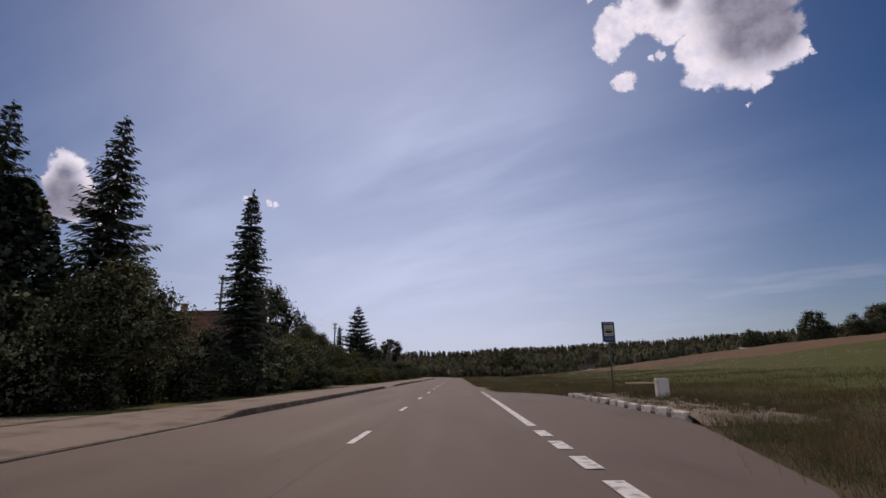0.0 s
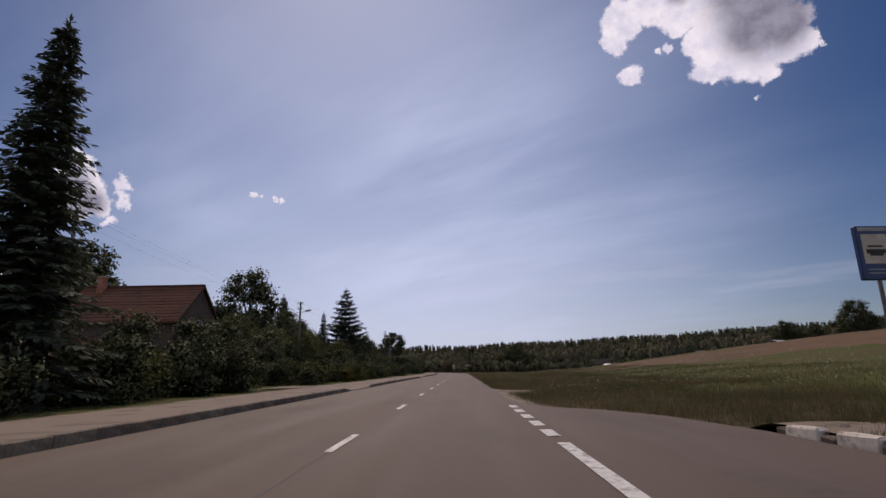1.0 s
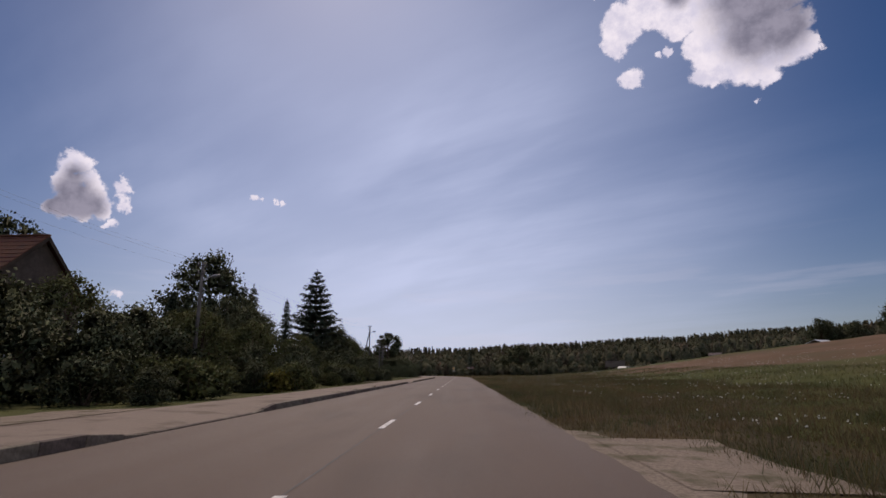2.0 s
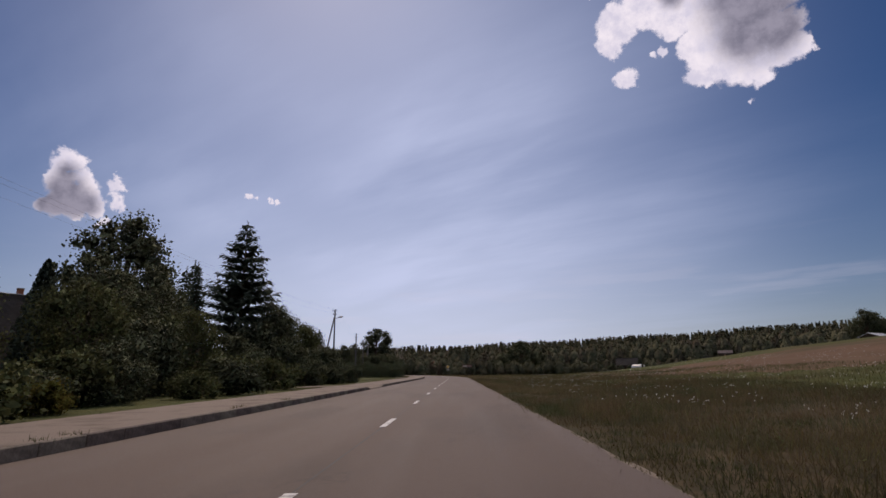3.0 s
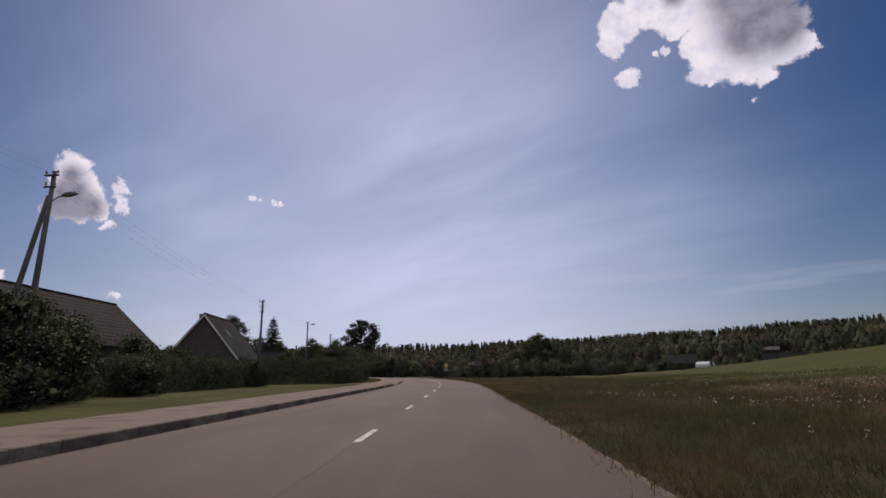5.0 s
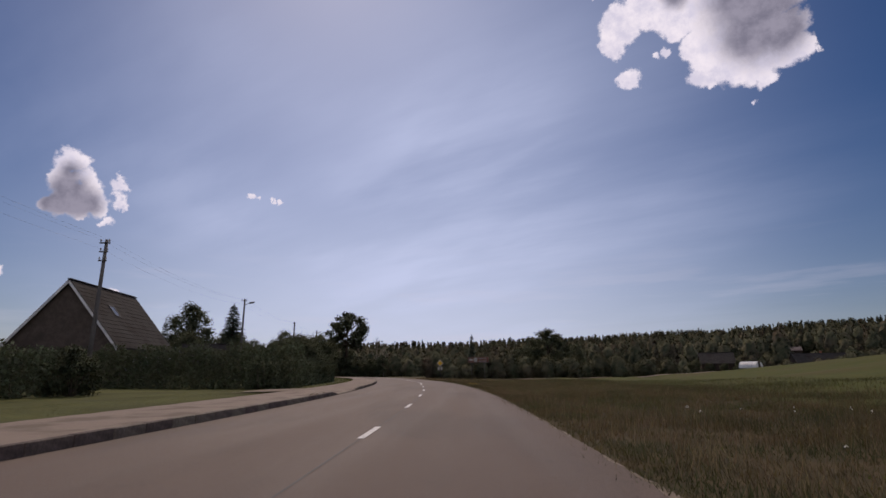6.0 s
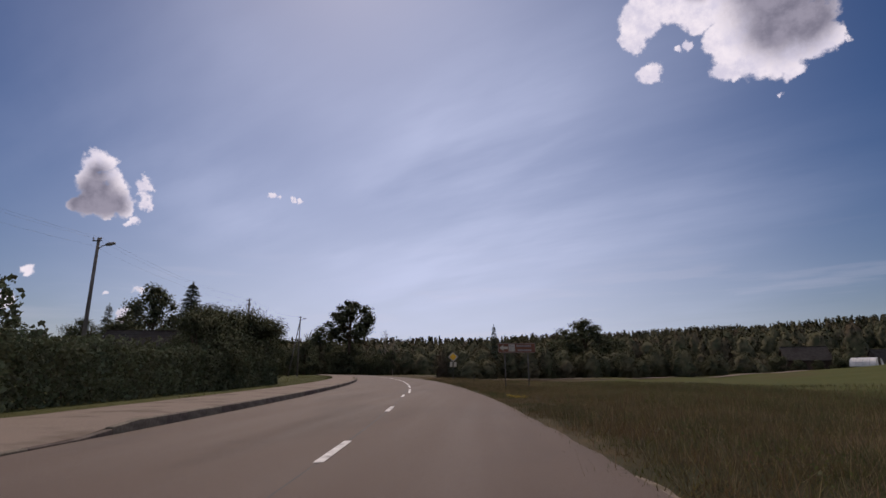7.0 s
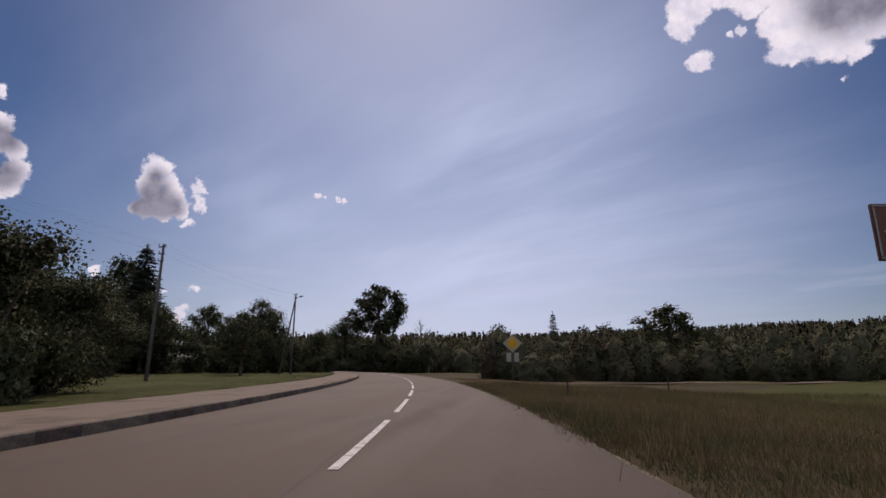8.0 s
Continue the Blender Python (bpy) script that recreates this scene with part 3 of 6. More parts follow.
def platform_height(full):
    return lambda s: -0.14 + (full + 0.14) * float(smooth01(min((s - 12.2) / 1.6, (29.0 - s) / 1.6)))


strip("surface", 12.2, 29.0, (7.6, 8.4, 9.4, 10.6, 11.8), [platform_height(z) for z in (0.13, 0.16, 0.14, 0.05, -0.16)], M["gravel"], platform, 0.35, wander=0.3, wander_side=1)

bay_kerb = thing("bay_kerb", pose(0, 0, 0), "chunky bay kerb painted white at every other block", "kerb", kind="structure")


def kerb_block(length, height, mat, seed):
    """A rough cast block with chipped corners."""
    bm = bmesh.new()
    box(bm, 0, 0, 0, 0.2, length, height, 0.035)
    chip = random.Random(seed)
    for v in bm.verts:
        v.co += Vector((chip.uniform(-0.012, 0.012), chip.uniform(-0.025, 0.025), chip.uniform(-0.014, 0.014)))
    me = bpy.data.meshes.new("kerb_block")
    bm.to_mesh(me)
    bm.free()
    me.materials.append(mat)
    return me


white_blocks = [kerb_block(0.80, 0.32, M["kerb_white"], n) for n in range(3)]
bare_blocks = [kerb_block(0.36, 0.26, M["kerb"], n + 9) for n in range(2)]
for i in range(12):
    x, y, a = along(13.9 + 1.155 * i, 7.60)
    for me, dy, dz, say in ((white_blocks[i % 3], 0, 0.02, "white-painted kerb block"), (bare_blocks[i % 2], 0.583, -0.03, "")):
        st = new("kerb_block", me)
        st.parent = bay_kerb
        st.matrix_basis = pose(x + rng.uniform(-0.035, 0.035), y + dy, dz + rng.uniform(-0.018, 0.018), rng.uniform(-1.8, 1.8), rng.uniform(-3, 3), rng.uniform(-3, 3))
        tagged(st, say)


def build_bus_sign(x, y):
    t = thing("bus_stop_sign", on_ground(x, y, 3, 1, 0.0), "blue and white bus stop sign on a steel post", "road sign")
    top = 3.75 - ground_at(x, y)
    part("post", tube(bmesh.new(), (0, 0, -0.3), (0, 0, top - 0.1), 0.038, 0.038, 12), M["post"], t, "", True)
    bm = bmesh.new()
    box(bm, 0, 0, top - 0.52, 0.66, 0.11, 1.06, 0.02)
    body = part("panel", bm, M["blue"], t, "blue sign case")
    y0 = -0.06
    bm = bmesh.new()
    box(bm, 0.0, y0, top - 0.45, 0.5, 0.012, 0.58, 0.004)
    part("white_field", bm, M["white"], body, "white picture field")
    bm = bmesh.new()
    box(bm, 0, y0, top - 0.06, 0.56, 0.01, 0.075, 0.003)
    part("top_strip", bm, M["sign_back"], body, "grey strip")
    bm = bmesh.new()
    box(bm, 0, y0 - 0.009, top - 0.40, 0.30, 0.006, 0.035)
    box(bm, 0, y0 - 0.009, top - 0.50, 0.38, 0.006, 0.085)
    box(bm, 0, y0 - 0.009, top - 0.56, 0.26, 0.006, 0.05)
    part("bus_symbol", bm, M["black"], body, "dark bus picture")
    for dz in (0.85, 0.92):
        bm = bmesh.new()
        box(bm, 0, y0 + 0.002, top - dz, 0.44, 0.008, 0.02)
        part("text_bar", bm, M["sign_back"], body)
    for dz in (0.2, 0.85):
        bm = bmesh.new()
        box(bm, 0, 0.07, top - dz, 0.12, 0.06, 0.04, 0.005)
        part("clamp", bm, M["steel"], t)


build_bus_sign(8.45, 27.4)


def build_bench(x, y):
    t = thing("bench", pose(x, y, 0.12, 0, 0, -111), "weathered pale plank bench on dark legs", "bench")
    for i, dx in enumerate((-0.15, 0.0, 0.15)):
        bm = bmesh.new()
        box(bm, dx, 0, 0.56, 0.14, 1.35, 0.07, 0.01)
        part("plank", bm, M["bench_wood"], t)
    for dy in (-0.5, 0.5):
        bm = bmesh.new()
        box(bm, 0, dy, 0.275, 0.16, 0.05, 0.57, 0.008)
        part("support", bm, M["post"], t)


def build_bin(x, y):
    t = thing("litter_bin", pose(x, y, 0.14, 0, 0, -9), "square pale concrete litter bin, open at the top", "litter bin")
    bm = bmesh.new()
    box(bm, 0, 0, 0.38, 0.46, 0.48, 0.76, 0.022)
    top = max(bm.faces, key=lambda f: f.calc_center_median().z)
    r = bmesh.ops.inset_individual(bm, faces=[top], thickness=0.07, depth=0)
    bmesh.ops.translate(bm, verts=list(top.verts), vec=(0, 0, -0.4))
    part("shell", bm, M["bin"], t)
    bm = bmesh.new()
    box(bm, 0, 0, 0.02, 0.50, 0.52, 0.07, 0.01)
    part("plinth", bm, M["concrete"], t)
    # black plate in the hollow that stands for the shade inside
    bm = bmesh.new()
    box(bm, 0, 0, 0.74, 0.30, 0.32, 0.012)
    bmesh.ops.translate(bm, verts=bm.verts, vec=(0, 0, -0.3))
    part("liner", bm, M["black"], t, "black plate for the shade in the opening")


build_bench(8.57, 23.52)
build_bin(8.70, 21.6)


def build_rubble():
    """Stones and broken concrete lying about the platform, and tufts between them."""
    rng = np.random.default_rng(91)
    verts, faces = [], []
    for i in range(240):
        x, y, _ = along(rng.uniform(13.8, 27.6), rng.uniform(7.8, 10.6))
        r = 0.03 + 0.10 * rng.uniform() ** 3
        k = len(verts)
        for a in range(6):
            ang = a * 1.047 + rng.uniform(-0.3, 0.3)
            verts.append((x + r * math.cos(ang) * rng.uniform(0.8, 1.3), y + r * math.sin(ang) * rng.uniform(0.8, 1.3), 0.11))
        for a in range(6):
            b = Vector(verts[k + a])
            verts.append((x + (b.x - x) * 0.65, y + (b.y - y) * 0.65, 0.15 + r * rng.uniform(0.3, 0.6)))
        faces.append(tuple(range(k + 6, k + 12)))
        for a in range(6):
            faces.append((k + a, k + (a + 1) % 6, k + 6 + (a + 1) % 6, k + 6 + a))
    ob = new("rubble", mesh_of("rubble", verts, faces))
    ob.data.materials.append(M["concrete"])
    tagged(ob, "loose stones and broken concrete on the platform", "rubble", kind="stuff")


build_rubble()


# ---- trees ----
def frames_of(d):
    """Two unit vectors across each direction of an array (n, 3)."""
    up = np.where(np.abs(d[:, 2:3]) < 0.9, np.array([[0, 0, 1.0]]), np.array([[1.0, 0, 0]]))
    a = np.cross(d, up)
    a /= np.linalg.norm(a, axis=1, keepdims=True)
    return a, np.cross(d, a)


def leaf_quads(rng, centres, size, lean=0.35):
    """Pointed leaf blades about the centres, each a kite with a crease of its own tilt."""
    n = len(centres)
    d = rng.normal(size=(n, 3))
    d[:, 2] -= lean
    d /= np.linalg.norm(d, axis=1, keepdims=True)
    a, b = frames_of(d)
    turn = rng.uniform(0, 2 * np.pi, (n, 1))
    a = a * np.cos(turn) + b * np.sin(turn)
    ln = size * rng.uniform(0.7, 1.35, (n, 1))
    w = ln * rng.uniform(0.32, 0.46, (n, 1))
    c = centres
    return np.stack([c - d * ln * 0.5, c + a * w - d * ln * 0.05, c + d * ln * 0.5, c - a * w - d * ln * 0.05], 1)


def limb(bm, pts, r0, r1, n=7):
    """A bent tapering limb through the points."""
    for i in range(len(pts) - 1):
        f0, f1 = i / (len(pts) - 1), (i + 1) / (len(pts) - 1)
        tube(bm, pts[i], pts[i + 1], r0 + (r1 - r0) * f0, r0 + (r1 - r0) * f1, n)


def broadleaf_meshes(seed, height, spread, leaves, leaf, bare=0.28, clumps=26, lumpy=0.3, top=1.0):
    """Trunk and crown of a leafy tree: limbs that carry clumps of leaves, with gaps between them."""
    rng = np.random.default_rng(seed)
    bm = bmesh.new()
    lean = rng.normal(0, 0.02, 2) * height
    fork = height * (bare + 0.12)
    mid = np.array([lean[0] * 0.5, lean[1] * 0.5, fork])
    limb(bm, [(0, 0, -0.3), tuple(mid * 0.5), tuple(mid)], height * 0.024, height * 0.016, 9)
    limb(bm, [tuple(mid), (lean[0], lean[1], height * 0.62), (lean[0] * 1.3, lean[1] * 1.3, height * 0.9)], height * 0.016, height * 0.003)
    centres, radii = [], []
    for i in range(clumps):
        f = (i + 0.5) / clumps
        z = height * (bare + 0.06 + (0.97 - bare - 0.06) * f)
        rel = (z / height - bare) / (1 - bare)
        wide = spread * (np.sin(np.pi * min(0.96, rel * 0.80 + 0.20)) ** 0.7) * top
        ang = i * 2.4 + rng.uniform(-0.5, 0.5)
        out = wide * (0.30 + 0.62 * rng.uniform() ** 0.6)
        c = np.array([lean[0] + out * np.cos(ang), lean[1] + out * np.sin(ang), z + rng.normal(0, height * 0.02)])
        centres.append(c)
        radii.append(spread * rng.uniform(0.26, 0.26 + lumpy) * (1.0 if rel < 0.8 else 0.75))
        base = np.array([lean[0] * 0.6, lean[1] * 0.6, fork + (z - fork) * rng.uniform(0.25, 0.55)])
        base[2] = max(base[2], height * bare * 0.9)
        limb(bm, [tuple(base), tuple((base + c) / 2 + np.array([0, 0, -0.02 * height])), tuple(c)], height * 0.007, height * 0.002, 5)
    trunk = bpy.data.meshes.new("trunk")
    bm.to_mesh(trunk)
    bm.free()
    trunk.shade_smooth()
    radii = np.array(radii)
    pick = rng.choice(clumps, leaves, p=radii ** 2 / np.sum(radii ** 2))
    d = rng.normal(size=(leaves, 3))
    d /= np.linalg.norm(d, axis=1, keepdims=True)
    inner = rng.uniform(0, 1, leaves) < 0.22
    far_out = np.where(inner, rng.uniform(0.05, 0.68, leaves), rng.uniform(0.15, 1, leaves) ** 0.42)
    r = radii[pick] * far_out * (1 + np.clip(0.13 * rng.normal(size=leaves), -0.2, 0.2))
    p = np.array(centres)[pick] + d * r[:, None] * np.array([1, 1, 0.78])
    p[:, 2] = np.maximum(p[:, 2], height * bare * 0.55 + 0.1)
    face = outward(rng, p, 0.6 * np.array(centres)[pick] + 0.4 * np.array([lean[0], lean[1], height * (0.4 + 0.4 * bare)]))
    crown = quads_mesh("crown", np.concatenate([leaf_quads(rng, p[inner], leaf * 1.3), leaf_quads(rng, p[~inner], leaf * 0.64)]),
                       np.concatenate([face[inner], face[~inner]]))
    return trunk, crown


def shrub_meshes(seed, height, spread, leaves, leaf):
    """Stems and foliage of a bush that is leafy to the ground."""
    rng = np.random.default_rng(seed)
    bm = bmesh.new()
    cs, rs = [], []
    for i in range(15):
        ang, f = i * 2.4, rng.uniform(0.2, 1)
        c = np.array([spread * 0.7 * f * np.cos(ang), spread * 0.7 * f * np.sin(ang), height * (rng.uniform(0.30, 0.80) if i % 3 else rng.uniform(0.10, 0.24)) * (1.12 - 0.45 * f)])
        cs.append(c)
        rs.append(spread * rng.uniform(0.3, 0.5))
        limb(bm, [(0.1 * c[0], 0.1 * c[1], -0.1), tuple(c * np.array([0.6, 0.6, 0.6])), tuple(c)], height * 0.012, height * 0.004, 5)
    stems = bpy.data.meshes.new("branching")
    bm.to_mesh(stems)
    bm.free()
    rs = np.array(rs)
    pick = rng.choice(len(cs), leaves, p=rs ** 2 / np.sum(rs ** 2))
    d = rng.normal(size=(leaves, 3))
    d /= np.linalg.norm(d, axis=1, keepdims=True)
    inner = rng.uniform(0, 1, leaves) < 0.22
    far_out = np.where(inner, rng.uniform(0.05, 0.7, leaves), rng.uniform(0.1, 1, leaves) ** 0.4)
    p = np.array(cs)[pick] + d * (rs[pick] * far_out * (1 + np.clip(0.13 * rng.normal(size=leaves), -0.2, 0.2)))[:, None] * np.array([1, 1, 0.85])
    p[:, 2] = np.abs(p[:, 2]) + 0.05
    face = outward(rng, p, 0.6 * np.array(cs)[pick] + 0.4 * np.array([0, 0, height * 0.25]))
    return stems, quads_mesh("foliage", np.concatenate([leaf_quads(rng, p[inner], leaf * 1.3), leaf_quads(rng, p[~inner], leaf * 0.64)]),
                             np.concatenate([face[inner], face[~inner]]))


def spruce_meshes(seed, height, radius, tier=0.42, power=0.85, gap=0.0, droop=0.28, twig=0.34, per=9, tip_up=0.15, dense=1.0):
    """Trunk and needled boughs of a spruce; gap opens the tiers."""
    rng = np.random.default_rng(seed)
    bm = bmesh.new()
    limb(bm, [(0, 0, -0.3), (0.02, 0.01, height * 0.5), (0, 0, height)], height * 0.017, 0.012, 9)
    quads = []
    z = height * 0.05
    while z < height * 0.985:
        rel = z / height
        reach = radius * (1 - rel) ** power * rng.uniform(0.86, 1.1) + 0.10
        k = max(4, int(per * (0.6 + 0.5 * (1 - rel))))
        spin = rng.uniform(0, 6.28)
        for j in range(k):
            ang = spin + 6.283 * j / k + rng.normal(0, 0.12)
            ln = reach * rng.uniform(0.72, 1.08)
            out = np.array([np.cos(ang), np.sin(ang), 0])
            side = np.array([-np.sin(ang), np.cos(ang), 0])
            z0 = z + rng.normal(0, 0.10)
            sag = droop * (0.5 + (1 - rel))
            n = max(4, int(ln / (twig * 0.30) * dense))
            f = (np.arange(n) + rng.uniform(0, 0.6, n)) / n
            f = np.clip(0.10 + 0.90 * f, 0, 1)
            zz = z0 - sag * ln * f + tip_up * ln * f ** 3
            axis = out[None] * (f * ln)[:, None] + np.stack([0 * f, 0 * f, zz], 1)
            if ln > 0.8:
                end = axis[-1]
                limb(bm, [(0, 0, z0), tuple(axis[n // 2]), tuple(end)], 0.010 + 0.010 * ln, 0.004, 4)
            for sgn in (-1, 1):
                tl = twig * (1.25 - 0.7 * f) * rng.uniform(0.7, 1.3, n) * min(1.4, 0.6 + ln * 0.28)
                d = side[None] * sgn * rng.uniform(0.5, 1.0, n)[:, None] + out[None] * rng.uniform(0.45, 0.95, n)[:, None]
                d[:, 2] = -rng.uniform(0.05, 0.75, n)
                d /= np.linalg.norm(d, axis=1, keepdims=True)
                w, _ = frames_of(d)
                w = w * (tl * rng.uniform(0.13, 0.21, n))[:, None]
                w[:, 2] += rng.normal(0, 0.03, n)
                tip = axis + d * tl[:, None]
                quads.append(np.stack([axis, axis + d * (tl * 0.45)[:, None] + w, tip, axis + d * (tl * 0.45)[:, None] - w], 1))
        z += tier * (0.55 + 0.6 * (1 - rel)) * (1 + gap * rng.uniform(0, 1))
    # the leader
    n = 26
    a = rng.uniform(0, 6.28, n)
    base = np.stack([0 * a, 0 * a, height * (0.95 + 0.055 * rng.uniform(0, 1, n))], 1)
    d = np.stack([np.cos(a), np.sin(a), rng.uniform(0.4, 1.6, n)], 1)
    d /= np.linalg.norm(d, axis=1, keepdims=True)
    w, _ = frames_of(d)
    quads.append(np.stack([base, base + d * 0.12 + w * 0.04, base + d * 0.26, base + d * 0.12 - w * 0.04], 1))
    trunk = bpy.data.meshes.new("trunk")
    bm.to_mesh(trunk)
    bm.free()
    return trunk, quads_mesh("crown", np.concatenate(quads))


def thuja_meshes(seed, height, radius, leaves, leaf):
    """A dense upright conifer, leafy to the ground."""
    rng = np.random.default_rng(seed)
    bm = bmesh.new()
    limb(bm, [(0, 0, -0.2), (0, 0, height * 0.9)], height * 0.015, 0.02, 7)
    trunk = bpy.data.meshes.new("trunk")
    bm.to_mesh(trunk)
    bm.free()
    f = rng.uniform(0, 1, leaves) ** 1.35
    a = rng.uniform(0, 6.283, leaves)
    lump = 1 + 0.13 * np.sin(a * 5 + f * 9) + 0.09 * np.sin(a * 3 - f * 23)
    r = radius * np.clip((1 - f) ** 0.62 * np.clip(f * 7 + 0.45, 0, 1), 0.015, 1) * lump * rng.uniform(0.55, 1.06, leaves)
    p = np.stack([r * np.cos(a), r * np.sin(a), 0.1 + f * height], 1)
    face = outward(rng, p, np.stack([0.25 * r * np.cos(a + 0.5), 0.25 * r * np.sin(a + 0.5), p[:, 2] * 0.9], 1))
    return trunk, quads_mesh("foliage", leaf_quads(rng, p, leaf, -0.9), face)


TREE_KINDS = {}


def tree_kind(key, meshes, names, mats, base_height):
    for me, mat in zip(meshes, mats):
        me.materials.append(mat)
    TREE_KINDS[key] = (meshes, names, base_height)


def plant(key, x, y, height, label, name, category="tree", turn=None, wide=1.0, group="", dz=0.0):
    """One tree of a kind, scaled to its height."""
    meshes, names, base = TREE_KINDS[key]
    k = height / base
    turn = (x * 37.0 + y * 91.0) % 360 if turn is None else turn
    t = thing(name, pose(x, y, ground_at(x, y) + dz, 0, 0, turn) @ Matrix.Diagonal((k * wide, k * wide, k, 1)), label, category, group)
    for me, nm in zip(meshes, names):
        part_of(nm, me, None, t)
    return t


BARK_LEAF, BARK_NEEDLE = (M["bark"], M["leaf"]), (M["bark"], M["needle"])
tree_kind("spruce_open", spruce_meshes(11, 16, 4.3, 0.58, 0.82, 0.30, 0.20, 0.55, 11, 0.22, 1.35), ("trunk", "crown"), BARK_NEEDLE, 16)
tree_kind("spruce_slim", spruce_meshes(12, 13.5, 2.6, 0.33, 0.80, 0.1, 0.30, 0.44, 11, 0.10, 1.35), ("trunk", "crown"), BARK_NEEDLE, 13.5)
tree_kind("spruce_broad", spruce_meshes(13, 15.5, 5.8, 0.86, 0.70, 0.42, -0.04, 0.76, 12, 0.12, 1.65), ("trunk", "crown"), BARK_NEEDLE, 15.5)
tree_kind("spruce_far", spruce_meshes(14, 12, 3.0, 0.5, 0.85, 0.2, 0.2, 0.7, 9, 0.1, 1.1), ("trunk", "crown"), BARK_NEEDLE, 12)
tree_kind("lime", broadleaf_meshes(21, 12, 3.9, 12000, 0.28, 0.16, 34), ("trunk", "crown"), BARK_LEAF, 12)
tree_kind("oak", broadleaf_meshes(22, 14, 5.2, 9500, 0.43, 0.20, 30, 0.22), ("trunk", "crown"), BARK_LEAF, 14)
tree_kind("ash", broadleaf_meshes(23, 12, 3.7, 8500, 0.36, 0.40, 30, 0.12), ("trunk", "crown"), BARK_LEAF, 12)
tree_kind("apple", broadleaf_meshes(24, 6, 2.6, 9000, 0.19, 0.16, 24), ("trunk", "crown"), (M["bark"], M["leaf_light"]), 6)
tree_kind("shrub", shrub_meshes(31, 3, 1.9, 5800, 0.17), ("branching", "foliage"), BARK_LEAF, 3)
tree_kind("shrub_light", shrub_meshes(32, 2.4, 1.7, 3600, 0.19), ("branching", "foliage"), (M["bark"], M["leaf_light"]), 2.4)
tree_kind("shrub_yellow", shrub_meshes(35, 1.5, 1.2, 2600, 0.15), ("branching", "foliage"), (M["bark"], M["leaf_yellow"]), 1.5)
tree_kind("thicket", shrub_meshes(33, 4.5, 2.7, 8200, 0.20), ("branching", "foliage"), BARK_LEAF, 4.5)
tree_kind("willow", shrub_meshes(36, 5.0, 2.2, 19000, 0.11), ("branching", "foliage"), BARK_LEAF, 5.0)
tree_kind("thuja", thuja_meshes(41, 9, 1.9, 12000, 0.2), ("trunk", "foliage"), BARK_NEEDLE, 9)

SPRUCE = "dark green Norway spruce with layered boughs"
# gardens by the first drive
plant("spruce_open", -21.6, 22.5, 14.6, "tall dark spruce at the edge of a garden", "spruce_tree", turn=40)
plant("thuja", -20.8, 23.2, 10.6, "tall dense conical thuja between two spruces", "thuja_tree", wide=1.6)
plant("thicket", -15.6, 18.6, 4.6, "dense dark bush among garden trees", "bush", "bush")
plant("spruce_open", -18.8, 26.8, 16.0, "tall open spruce with long layered boughs above garden trees", "spruce_tree", turn=12)
plant("lime", -12.1, 18.9, 5.4, "rounded dark garden tree beside the footpath", "broadleaf_tree", wide=1.25)
plant("thicket", -18.8, 30.5, 3.8, "leafy dark bush at the foot of a spruce", "bush", "bush")
plant("spruce_slim", -13.5, 33.1, 13.6, "tall slim spruce beside the footpath", "spruce_tree", turn=200, wide=1.12)
plant("oak", -75.0, 117.0, 26.5, "tall round tree behind the red-roofed house", "broadleaf_tree", wide=0.8)
plant("oak", -89.0, 125.0, 27.5, "tall round tree behind the red-roofed house", "broadleaf_tree", wide=0.8)
plant("lime", -64.0, 100.0, 18.0, "leafy tree behind the red-roofed house", "broadleaf_tree", wide=0.9)
plant("lime", -29.2, 50.5, 8.0, "leafy tree in front of the red-roofed house", "broadleaf_tree", wide=1.3)
for x, y, h, k in ((-13.2, 15.8, 2.8, "shrub"), (-13.8, 21.2, 3.8, "thicket"), (-12.6, 24.4, 3.0, "shrub"), (-13.4, 27.5, 3.9, "thicket"), (-12.2, 30.2, 2.9, "shrub"),
                   (-12.4, 36.2, 3.0, "shrub"), (-13.6, 39.0, 3.8, "thicket"), (-12.6, 42.0, 3.2, "shrub"), (-13.9, 45.0, 4.2, "thicket"), (-13.0, 47.6, 2.6, "shrub_light")):
    plant(k, x, y, h, "dense dark garden bush behind the footpath", "bush", "bush", group="roadside bushes")
# garden of the red-roofed house
for x, y, h, k in ((-17.5, 56.0, 5.2, "thicket"), (-19.5, 59.5, 5.6, "thicket"), (-16.8, 62.0, 4.6, "thicket"), (-20.5, 64.0, 6.2, "apple"), (-17.5, 66.5, 5.4, "thicket"),
                   (-16.2, 70.0, 5.0, "apple"), (-14.0, 57.5, 2.6, "shrub"), (-13.4, 61.5, 2.3, "shrub_light"), (-13.6, 66.0, 2.2, "shrub_light"), (-14.2, 72.0, 3.0, "shrub"),
                   (-15.5, 76.0, 3.6, "thicket"), (-13.6, 80.0, 2.4, "shrub_light"), (-14.6, 84.5, 3.2, "shrub"), (-16.0, 89.0, 4.4, "thicket"), (-13.8, 93.5, 2.8, "shrub_light"),
                   (-15.0, 97.5, 4.0, "thicket"), (-22.0, 92.0, 6.5, "apple"), (-24.5, 85.0, 6.8, "apple"), (-22.5, 78.0, 6.0, "apple"), (-19.0, 98.5, 5.6, "apple")):
    plant(k, x, y, h, "leafy garden bush behind the footpath", "bush", "bush", group="roadside bushes")
